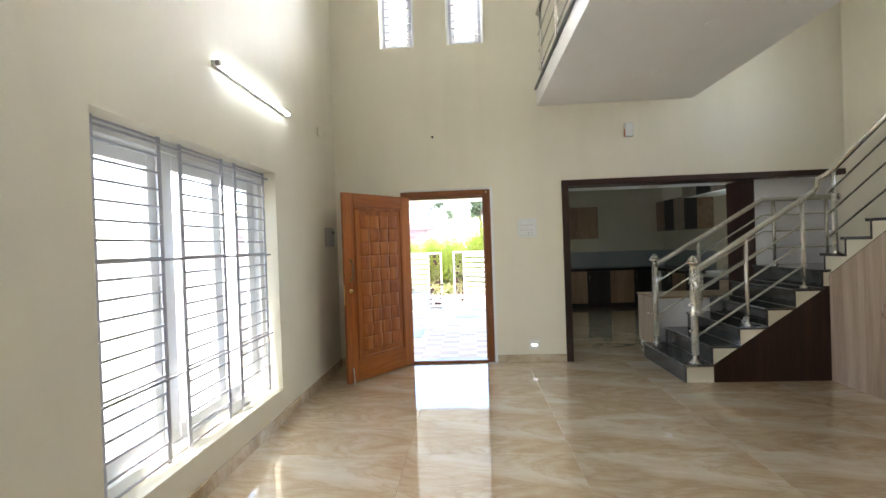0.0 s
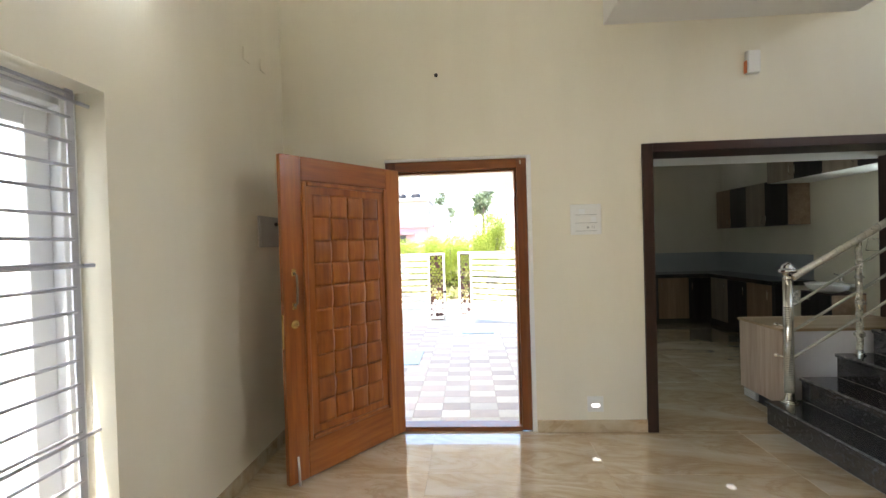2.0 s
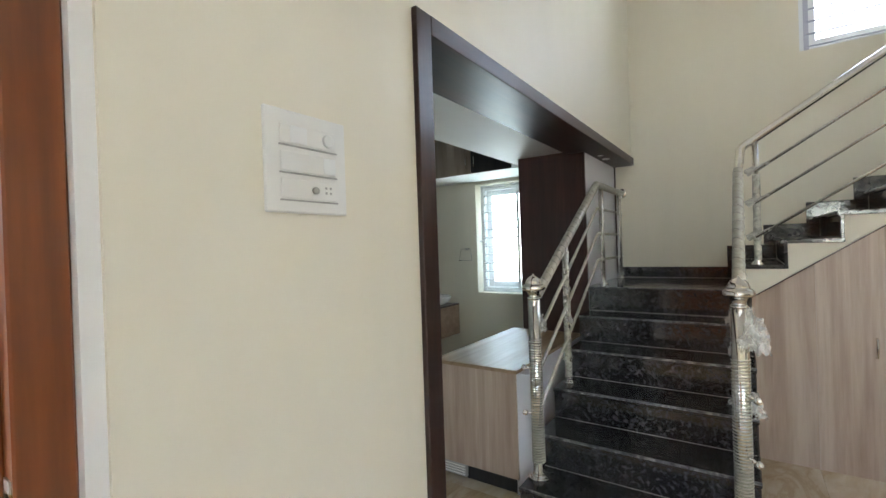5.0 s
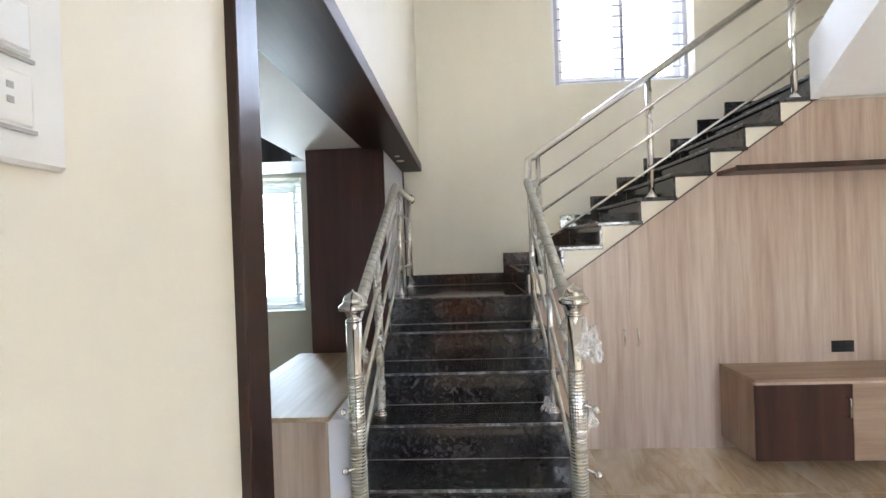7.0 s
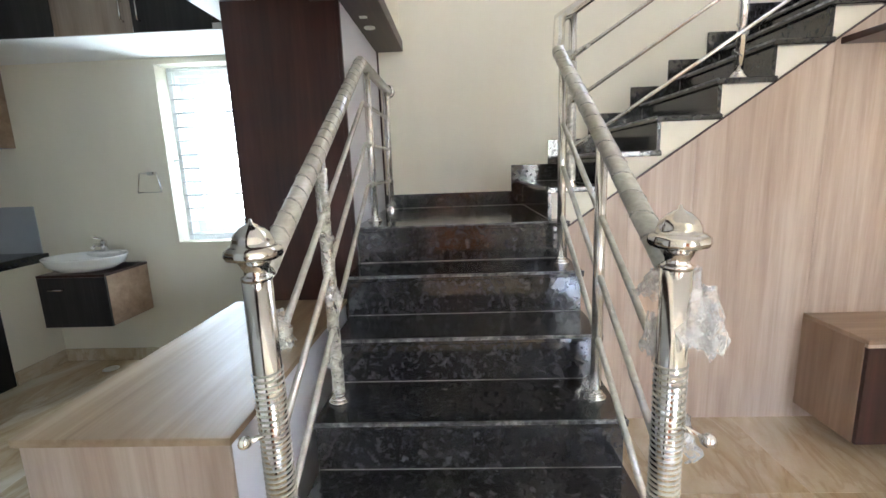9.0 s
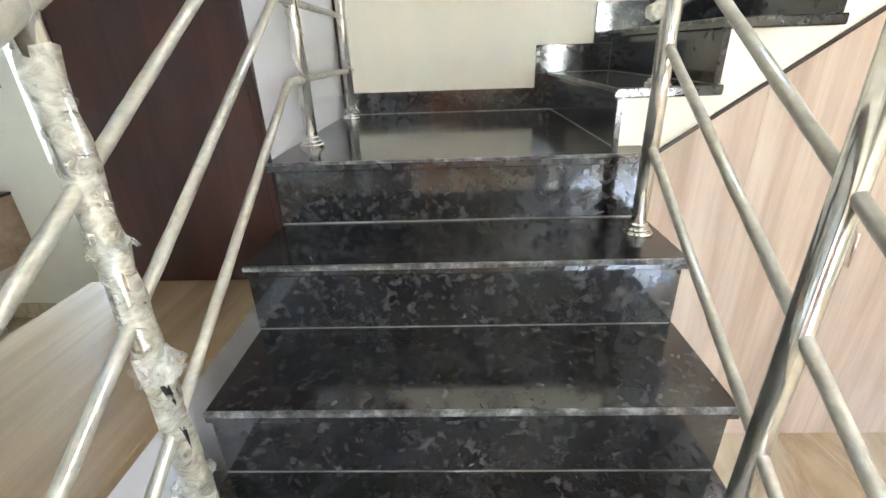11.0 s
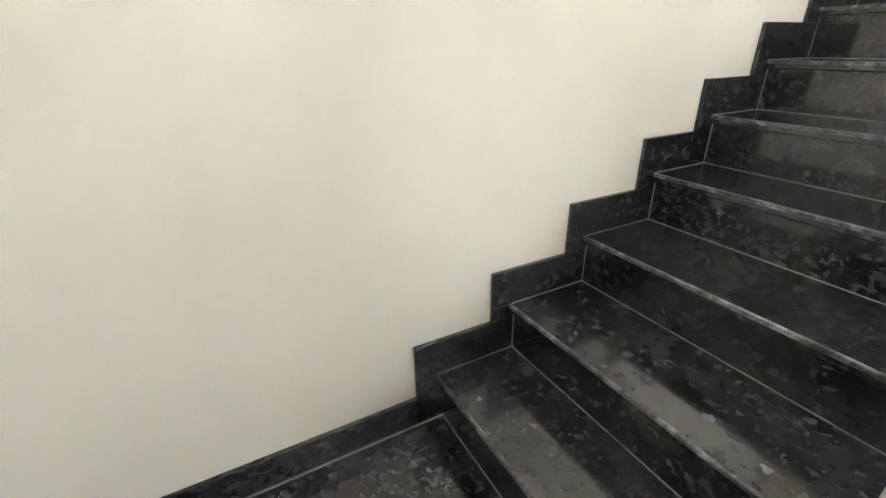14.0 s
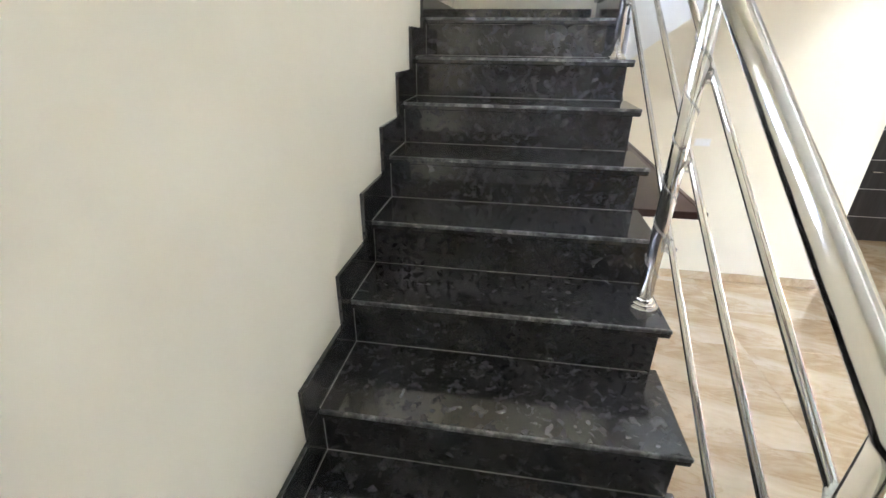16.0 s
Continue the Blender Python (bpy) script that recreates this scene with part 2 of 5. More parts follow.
def make_wrap(name="stretch_film", lo=0.42, hi=0.62):
    """Stretch film wound tightly round a bar: pale, half clear, in overlapping turns."""
    m, nt, b = mat(name)
    n = noise_node(nt, 26, 5, 0.65, coords(nt, (1, 1, 1.6)), 0.8)
    b.inputs["Base Color"].default_value = (0.70, 0.675, 0.575, 1)
    b.inputs["Roughness"].default_value = 0.3
    nt.links.new(ramp(nt, n.outputs[0], [(0.30, (lo,) * 3), (0.70, (hi,) * 3)]), b.inputs["Alpha"])
    return m


def make_dense_film():
    """Milky packing film bunched in many layers."""
    m, nt, b = mat("bunched_film")
    n = noise_node(nt, 24, 5, 0.7, coords(nt), 1.0)
    b.inputs["Base Color"].default_value = (0.80, 0.78, 0.69, 1)
    b.inputs["Roughness"].default_value = 0.22
    nt.links.new(ramp(nt, n.outputs[0], [(0.32, (0.30,) * 3), (0.68, (0.85,) * 3)]), b.inputs["Alpha"])
    bump(nt, b, n.outputs[0], 0.5, 0.004)
    return m


DENSEFILM = make_dense_film()
CLEARWRAP = make_wrap("clear_stretch_film", 0.04, 0.20)
STREAKWRAP = make_wrap("streaky_stretch_film", 0.16, 0.80)


def emitter(name, color, strength):
    m, nt, b = mat(name)
    b.inputs["Base Color"].default_value = (*color, 1)
    b.inputs["Emission Color"].default_value, b.inputs["Emission Strength"].default_value = (*color, 1), strength
    return m


def make_leaf(name, a, c):
    m, nt, b = mat(name)
    oi = nt.nodes.new("ShaderNodeNewGeometry")
    nt.links.new(ramp(nt, oi.outputs["Random Per Island"], [(0.0, a), (1.0, c)]), b.inputs["Base Color"])
    b.inputs["Roughness"].default_value = 0.6
    tr, mx = nt.nodes.new("ShaderNodeBsdfTranslucent"), nt.nodes.new("ShaderNodeMixShader")
    nt.links.new(b.inputs["Base Color"].links[0].from_socket, tr.inputs["Color"])
    mx.inputs[0].default_value = 0.45
    nt.links.new(b.outputs[0], mx.inputs[1])
    nt.links.new(tr.outputs[0], mx.inputs[2])
    nt.links.new(mx.outputs[0], nt.nodes["Material Output"].inputs["Surface"])
    return m


def make_paver(name, color):
    m, nt, b = mat(name)
    v = coords(nt, randomise=10)
    n = noise_node(nt, 7, 6, 0.7, v)
    oi = nt.nodes.new("ShaderNodeObjectInfo")
    lo, hi = [c * 0.82 for c in color], [min(1, c * 1.12) for c in color]
    ad = nt.nodes.new("ShaderNodeMix")
    ad.inputs[0].default_value = 0.45
    nt.links.new(n.outputs[0], ad.inputs[2])
    nt.links.new(oi.outputs["Random"], ad.inputs[3])
    nt.links.new(ramp(nt, ad.outputs[0], [(0.25, lo), (0.75, hi)]), b.inputs["Base Color"])
    b.inputs["Roughness"].default_value = 0.5
    bump(nt, b, noise_node(nt, 60, 3, 0.6, v).outputs[0], 0.3, 0.002)
    return m


def make_worn():
    """Chipped, pale polished edge of the granite."""
    m, nt, b = mat("worn_granite_edge")
    v = coords(nt, randomise=20)
    n = noise_node(nt, 22, 6, 0.75, v)
    nt.links.new(ramp(nt, n.outputs[0], [(0.40, (0.03, 0.03, 0.033)), (0.52, (0.12, 0.12, 0.12)), (0.68, (0.42, 0.41, 0.40))]), b.inputs["Base Color"])
    b.inputs["Roughness"].default_value = 0.35
    bump(nt, b, n.outputs[0], 0.6, 0.004)
    return m


WORN = make_worn()
MARBLE, GRANITE, GLASS, FILM, WRAP = make_marble(), make_granite(), make_glass(), make_film(), make_wrap()
FOOTGLOW = emitter("lit_foot_light", (0.95, 0.97, 1.0), 0.35)
TUBEGLOW = emitter("lit_tube", (0.82, 0.93, 1.0), 3.2)
LEDGLOW = emitter("lit_led", (0.95, 0.97, 1.0), 1.0)
PANELGLOW = emitter("lit_diffuser", (0.95, 0.97, 1.0), 0.22)
LEAF = make_leaf("bright_leaf", (0.19, 0.28, 0.030), (0.44, 0.50, 0.10))
LEAF2 = make_leaf("dark_leaf", (0.13, 0.19, 0.11), (0.25, 0.31, 0.20))
GRASS = make_leaf("dry_grass", (0.16, 0.20, 0.05), (0.48, 0.42, 0.20))
PAVER_A, PAVER_B = make_paver("pale_paver", (0.74, 0.67, 0.565)), make_paver("mauve_paver", (0.56, 0.455, 0.39))
STAIRGROUT = painted("grey_cement_line", (0.27, 0.26, 0.24), 0.8)
GROUT = painted("pale_grout", (0.55, 0.47, 0.36), 0.8)
SPLASH = painted("grey_wall_tile", (0.42, 0.45, 0.48), 0.2, 0.08)
LOUVER = painted("gate_panel_brown", (0.06, 0.025, 0.018), 0.4, 0.1)


# ---- mesh helpers ----
def box(bm, x0, x1, y0, y1, z0, z1, bevel=0.0):
    tmp = bmesh.new() if bevel else bm
    m = Matrix.Translation(((x0 + x1) / 2, (y0 + y1) / 2, (z0 + z1) / 2)) @ Matrix.Diagonal((x1 - x0, y1 - y0, z1 - z0, 1))
    bmesh.ops.create_cube(tmp, size=1, matrix=m)
    if bevel:
        bmesh.ops.bevel(tmp, geom=tmp.edges[:], offset=bevel, segments=1, affect="EDGES")
        merge(bm, tmp)
    return bm


def merge(bm, other):
    me = bpy.data.meshes.new("tmp")
    other.to_mesh(me)
    other.free()
    bm.from_mesh(me)
    bpy.data.meshes.remove(me)


def B(x0, x1, y0, y1, z0, z1, bevel=0.0):
    return box(bmesh.new(), x0, x1, y0, y1, z0, z1, bevel)


def tube(bm, pts, r, seg=12, caps=True, wobble=0.0):
    """A round bar along a polyline with mitred bends."""
    pts = [Vector(p) for p in pts]
    rings, up = [], None
    for i, p in enumerate(pts):
        a = (p - pts[i - 1]).normalized() if i else None
        c = (pts[i + 1] - p).normalized() if i + 1 < len(pts) else None
        d = (a or c) if not (a and c) else (a + c).normalized()
        grow = 1 / max(0.35, d.dot(a)) if a is not None and c is not None else 1
        if up is None:
            up = Vector((0, 0, 1)) if abs(d.z) < 0.9 else Vector((1, 0, 0))
        s = d.cross(up).normalized()
        u = s.cross(d).normalized()
        bend = (c - a).normalized() if a is not None and c is not None and (c - a).length > 1e-4 else None
        ring = []
        for k in range(seg):
            w = 2 * math.pi * k / seg
            o = (s * math.cos(w) + u * math.sin(w)) * r * (1 + wobble * math.sin(i * 2.1 + k * 1.3))
            if bend is not None:
                o += bend * o.dot(bend) * (grow - 1)
            ring.append(bm.verts.new(p + o))
        rings.append(ring)
        up = u
    for q, w in zip(rings, rings[1:]):
        for k in range(seg):
            f = bm.faces.new((q[k], q[(k + 1) % seg], w[(k + 1) % seg], w[k]))
            f.smooth = True
    if caps:
        bm.faces.new(rings[0][::-1])
        bm.faces.new(rings[-1])
    return bm


def T(pts, r, seg=12, **kw):
    return tube(bmesh.new(), pts, r, seg, **kw)


def lathe(bm, profile, at, seg=24):
    """Turned shape: (radius, height) pairs round the vertical through at."""
    rings = []
    for r, z in profile:
        rings.append([bm.verts.new((at[0] + r * math.cos(2 * math.pi * k / seg), at[1] + r * math.sin(2 * math.pi * k / seg), at[2] + z)) for k in range(seg)])
    for q, w in zip(rings, rings[1:]):
        for k in range(seg):
            bm.faces.new((q[k], q[(k + 1) % seg], w[(k + 1) % seg], w[k])).smooth = True
    bm.faces.new(rings[0][::-1])
    bm.faces.new(rings[-1])
    return bm


def Lathe(profile, at, seg=24):
    return lathe(bmesh.new(), profile, at, seg)


def prism(bm, pts, axis, a, c):
    """A polygon extruded along an axis from a to c; pts are the other two coordinates in order."""
    put = {"x": lambda p, q: (q, p[0], p[1]), "y": lambda p, q: (p[0], q, p[1]), "z": lambda p, q: (p[0], p[1], q)}[axis]
    lo, hi = [bm.verts.new(put(p, a)) for p in pts], [bm.verts.new(put(p, c)) for p in pts]
    n = len(pts)
    faces = [bm.faces.new(lo), bm.faces.new(hi[::-1])]
    faces += [bm.faces.new((lo[i], hi[i], hi[(i + 1) % n], lo[(i + 1) % n])) for i in range(n)]
    bmesh.ops.recalc_face_normals(bm, faces=bm.faces[:])
    return bm


def Prism(pts, axis, a, c):
    return prism(bmesh.new(), pts, axis, a, c)


def mesh_object(name, bm, material):
    me = bpy.data.meshes.new(name)
    bm.to_mesh(me)
    bm.free()
    me.materials.append(material)
    return new(name, me)


def part(name, bm, material, parent, label=""):
    ob = mesh_object(name, bm, material)
    ob.parent = parent
    ob.matrix_parent_inverse = parent.matrix_world.inverted()
    return tagged(ob, label)


def thing(name, label, category, at=(0, 0, 0), group=""):
    ob = new(name)
    ob.location = at
    ob.matrix_world = Matrix.Translation(at)
    ob.empty_display_size = 0.1
    return tagged(ob, label, category, group)


def solo(name, bm, material, label, category, group=""):
    return tagged(mesh_object(name, bm, material), label, category, group)


def structure(name, bm, material, label="", category=""):
    return tagged(mesh_object(name, bm, material), label, category, kind="structure")


def wall_mesh(axis, p0, p1, a0, a1, z0, z1, holes=()):
    """A wall with openings through it. axis: the direction that it runs in; p0, p1: its two faces."""
    bm = bmesh.new()
    cuts = sorted({a0, a1, *[h[0] for h in holes], *[h[1] for h in holes]})
    for c0, c1 in zip(cuts, cuts[1:]):
        spans, z = [], z0
        for h in sorted([h for h in holes if h[0] <= c0 and h[1] >= c1], key=lambda q: q[2]):
            if h[2] > z:
                spans.append((z, h[2]))
            z = h[3]
        if z < z1:
            spans.append((z, z1))
        for s0, s1 in spans:
            if axis == "x":
                box(bm, c0, c1, p0, p1, s0, s1)
            else:
                box(bm, p0, p1, c0, c1, s0, s1)
    return bm


# ---- the plan, in metres ----
WX, NY, EX = -1.70, 5.65, 4.62           # inner faces: west wall, entrance wall, east wall
NT = 0.23                                # thickness of the entrance wall
ROOF = 6.3
KB, KW, KC = 10.70, 1.15, 2.95           # kitchen: back wall, west wall, ceiling
DOOR = (-0.86, 0.298, 2.23)              # entrance frame, outside: left, right, top
OPEN = (1.203, 2.295)                    # kitchen opening: left, top
WIN = (1.91, 3.84, 0.294, 2.227)
SWIN = (3.07, 4.363, 2.973, 4.25)
KWIN = (6.80, 7.41, 0.94, 2.22)
UPW = ((-1.05, -0.606), (-0.19, 0.285))
UPZ = (4.09, 5.55)
PF = -0.30                               # porch floor

structure("wall_west", wall_mesh("y", WX - 0.25, WX, -3.6, NY + NT, 0, ROOF, [WIN]), CREAM, "cream painted wall with a wide window", "wall")
structure("wall_north", wall_mesh("x", NY, NY + NT, WX, EX, 0, ROOF, [(DOOR[0], DOOR[1] + 0.034, 0, DOOR[2] + 0.02), (OPEN[0], EX, 0, OPEN[1])] + [(*u, *UPZ) for u in UPW]), CREAM, "cream painted double-height entrance wall", "wall")
structure("wall_east", wall_mesh("y", EX, EX + 0.25, 1.45, KB + 0.2, 0, ROOF, [SWIN, KWIN]), CREAM, "cream painted wall beside the stairs", "wall")
structure("wall_stair_end", B(2.84, EX, 1.45, 1.68, 2.2, ROOF), CREAM, "cream painted wall behind the upper landing", "wall")
structure("wall_south", B(0.56, 3.74, -0.14, 0.08, 0, 3.2), CREAM, "cream painted wall across the hall", "wall")
structure("wall_south_side", B(0.56, 0.78, -1.6, -0.14, 0, 3.2), CREAM, "cream painted passage wall", "wall")
structure("wall_back", B(WX, 0.93, -1.72, -1.6, 0, ROOF), CREAM, "cream painted end wall", "wall")
structure("wall_upper_south", B(0.95, EX + 0.25, -3.6, -3.4, 3.2, ROOF), CREAM, "cream painted upper wall", "wall")
structure("wall_upper_east", B(EX, EX + 0.25, -3.4, 1.45, 2.2, ROOF), CREAM, "cream painted upper wall", "wall")
structure("roof", B(WX - 0.25, EX + 0.25, -3.6, NY + NT, ROOF, ROOF + 0.2), WHITE, "white painted roof slab", "ceiling")
structure("ceiling_under_gallery", B(0.93, 2.84, -3.4, NY, 3.25, 3.45), WHITE, "white painted gallery slab over the hall", "ceiling")
structure("kitchen_wall_north", B(KW, EX, KB, KB + 0.2, 0, KC), CREAM, "pale kitchen wall", "wall")
structure("kitchen_wall_west", B(0.93, KW, NY + NT, KB + 0.2, PF, 3.34), PORCHW, "white painted wall between porch and kitchen", "wall")
structure("kitchen_ceiling", B(KW, EX, 6.53, KB, KC, KC + 0.15), WHITE, "white kitchen ceiling", "ceiling")
structure("kitchen_lintel_slab", B(KW, EX, NY + NT + 0.0, 6.53, 2.25, KC + 0.15), WHITE, "cream soffit above the kitchen opening", "ceiling")
floor_ob = structure("floor", B(WX - 0.25, EX + 0.25, -3.6, NY + 0.02, -0.2, -0.012), GROUT, "beige polished vitrified tile floor", "floor")
kfloor = structure("kitchen_floor", B(KW, EX, NY + 0.02, KB, -0.2, -0.012), GROUT, "beige polished kitchen tile floor", "floor")

# skirting of the hall
def skirting(name, x0, x1, y0, y1):
    structure(name, B(x0, x1, y0, y1, 0, 0.10, 0.002), MARBLE, "beige tile skirting", "skirting")


skirting("baseboard_west", WX, WX + 0.012, -3.4, NY)
skirting("baseboard_north", DOOR[1] + 0.036, OPEN[0], NY - 0.012, NY)
skirting("baseboard_north_corner", WX + 0.012, DOOR[0], NY - 0.012, NY)
skirting("baseboard_south", 0.56, 3.69, 0.08, 0.092)
skirting("baseboard_kitchen_east", EX - 0.012, EX, 6.40, 8.474)
skirting("baseboard_kitchen_end", 4.20, EX - 0.012, 8.463, 8.475)


# ---- windows ----
def sliding_window(name, axis, face, depth, a0, a1, z0, z1, leaves, label, f=0.055, g=0.06):
    """White plastic sliding window set at the outer side of an opening in a wall; face: the plane of its inner side."""
    w = thing(name, label, "window")
    tagged(w, kind="structure")
    s = 1 if depth > 0 else -1

    def bx(d0, d1, p0, p1, q0, q1):
        u, v = sorted((face + s * d0, face + s * d1))
        return B(u, v, p0, p1, q0, q1, 0.003) if axis == "y" else B(p0, p1, u, v, q0, q1, 0.003)

    for q in ((a0, a0 + f, z0, z1), (a1 - f, a1, z0, z1), (a0 + f, a1 - f, z0, z0 + f), (a0 + f, a1 - f, z1 - f, z1)):
        part("window_frame", bx(0.0, 0.10, *q), UPVC, w)
    span = (a1 - a0 - 2 * f) / leaves
    for i in range(leaves):
        l0, l1 = a0 + f + span * i - (0.02 if i else 0), a0 + f + span * (i + 1) + (0.02 if i < leaves - 1 else 0)
        d = 0.012 if i % 2 else 0.05
        y0, y1 = z0 + f, z1 - f
        bm = bmesh.new()
        for q in ((l0, l0 + g, y0, y1), (l1 - g, l1, y0, y1), (l0 + g, l1 - g, y0, y0 + g), (l0 + g, l1 - g, y1 - g, y1)):
            merge(bm, bx(d, d + 0.034, *q))
        leaf = part("sash", bm, UPVC, w)
        pane = part("pane", bx(d + 0.013, d + 0.019, l0 + g + 0.001, l1 - g - 0.001, y0 + g + 0.001, y1 - g - 0.001), GLASS, leaf, "clear glass pane")
        pane.visible_shadow = False
        if i == 0 and leaves > 2:
            part("handle", bx(d - 0.012, d - 0.001, l1 - 0.045, l1 - 0.02, (z0 + z1) / 2 - 0.08, (z0 + z1) / 2 + 0.08), GREYPL, leaf, "grey plastic sash handle")
    return w


sliding_window("window_1", "y", WX - 0.13, -1, WIN[0], WIN[1], WIN[2], WIN[3], 3, "wide white three-leaf sliding window", 0.075, 0.10)
sliding_window("window_2", "y", EX + 0.13, 1, SWIN[0], SWIN[1], SWIN[2], SWIN[3], 2, "white two-leaf sliding window over the stairs")
sliding_window("window_3", "y", EX + 0.13, 1, KWIN[0], KWIN[1], KWIN[2], KWIN[3], 1, "narrow white kitchen window", 0.06, 0.065)
for i, u in enumerate(UPW):
    sliding_window("window_%d" % (4 + i), "x", NY + 0.10, 1, u[0], u[1], UPZ[0], UPZ[1], 1, "narrow tall white window high on the wall")


def window_grille(axis, plane, a0, a1, z0, z1, step, uprights, label, lugs=(), r=0.0075, panels=(), paint=None):
    g = thing("window_grille", label, "window grille")
    put = (lambda a, z: (plane, a, z)) if axis == "y" else (lambda a, z: (a, plane, z))
    n = int((z1 - z0) / step)
    for i in range(n + 1):
        z = z1 - 0.03 - i * step
        if z > z0 + 0.01:
            for b0, b1 in panels or ((a0 + 0.05, a1 - 0.05),):
                part("bar", T([put(b0, z), put(b1, z)], r, 8), paint or GRILLE, g)
    for z in lugs if panels else ():
        part("cross_bar", T([put(a0 + 0.05, z), put(a1 - 0.05, z)], r * 1.1, 8), paint or GRILLE, g)
    for a in uprights:
        p = put(a, 0)
        part("flat_upright", B(p[0] - (0.004 if axis == "y" else 0.016), p[0] + (0.004 if axis == "y" else 0.016), p[1] - (0.016 if axis == "y" else 0.004), p[1] + (0.016 if axis == "y" else 0.004), z0 + 0.015, z1 - 0.015), paint or GRILLE, g)
    for z in lugs:
        for q0, q1 in ((a0 - 0.01, a0 + 0.06), (a1 - 0.06, a1 + 0.01)):
            part("lug", T([put(q0, z), put(q1, z)], r * 1.1, 8), paint or GRILLE, g)
    return g


window_grille("y", WX - 0.075, WIN[0], WIN[1], WIN[2], WIN[3], 0.098, (1.99, 2.455, 2.645, 3.108, 3.29, 3.75), "grey painted steel window grille with close horizontal bars", (2.17, 1.50, 0.80), panels=((1.99, 2.455), (2.645, 3.108), (3.29, 3.75)))
window_grille("y", EX + 0.075, SWIN[0], SWIN[1], SWIN[2], SWIN[3], 0.10, (SWIN[0] + 0.05, 3.70, SWIN[1] - 0.05), "grey painted steel grille in the stair window")
window_grille("y", EX + 0.075, KWIN[0], KWIN[1], KWIN[2], KWIN[3], 0.10, (KWIN[0] + 0.10, KWIN[1] - 0.06), "pale steel grille in the kitchen window", (1.55,), paint=UPVC)
for u in UPW:
    window_grille("x", NY + 0.06, u[0], u[1], UPZ[0], UPZ[1], 0.10, (u[0] + 0.05, u[1] - 0.05), "grey painted steel grille in a narrow high window")


# ---- entrance door ----
def door_frame():
    f = thing("door_frame", "polished teak entrance door frame", "door frame")
    tagged(f, kind="structure")
    x0, x1, z1, w = *DOOR, 0.08
    y0, y1 = NY + 0.035, NY + 0.165
    part("jamb", B(x0, x0 + w, y0, y1, 0, z1, 0.004), FRAMEZ, f)
    part("jamb", B(x1 - w, x1, y0, y1, 0, z1, 0.004), FRAMEZ, f)
    part("head", B(x0 + w, x1 - w, y0, y1, z1 - w, z1, 0.004), FRAMEX, f)
    part("sill", B(x0 + w, x1 - w, y0, y1, -0.01, 0.03, 0.004), FRAMEX, f)
    part("strike_plate", B(x1 - w - 0.003, x1 - w - 0.0002, y0 + 0.012, y0 + 0.042, 0.98, 1.16), DULL, f, "steel strike plate")
    for z in (1.02, 1.09):
        part("strike_hole", B(x1 - w - 0.004, x1 - w - 0.0025, y0 + 0.018, y0 + 0.036, z, z + 0.035), BLACKPL, f, "dark bolt hole")
    part("stop", B(x1 - w - 0.018, x1 - w, y0 + 0.05, y1, 0.03, z1 - w, 0.003), FRAMEZ, f)
    part("stop", B(x0 + w, x1 - w - 0.018, y0 + 0.05, y1, z1 - w - 0.018, z1 - w, 0.003), FRAMEX, f)
    part("strike_plate", B(x1 - w - 0.003, x1 - w, y0 + 0.006, y0 + 0.04, 0.98, 1.14), BRASS, f, "worn brass strike plate")
    part("hook", B(x1 - 0.055, x1 - 0.045, y0 - 0.012, y0, z1 - 0.05, z1 - 0.02), STEEL, f, "small steel hook")
    return f


door_frame()
structure("trim_door_side", B(DOOR[1] + 0.001, DOOR[1] + 0.034, NY + 0.012, NY + NT, 0, DOOR[2] + 0.02), PORCHW, "white plaster edge beside the door frame", "trim")
structure("trim_door_top", B(DOOR[0], DOOR[1], NY + 0.012, NY + NT, DOOR[2] + 0.001, DOOR[2] + 0.02), PORCHW, "white plaster edge above the door frame", "trim")


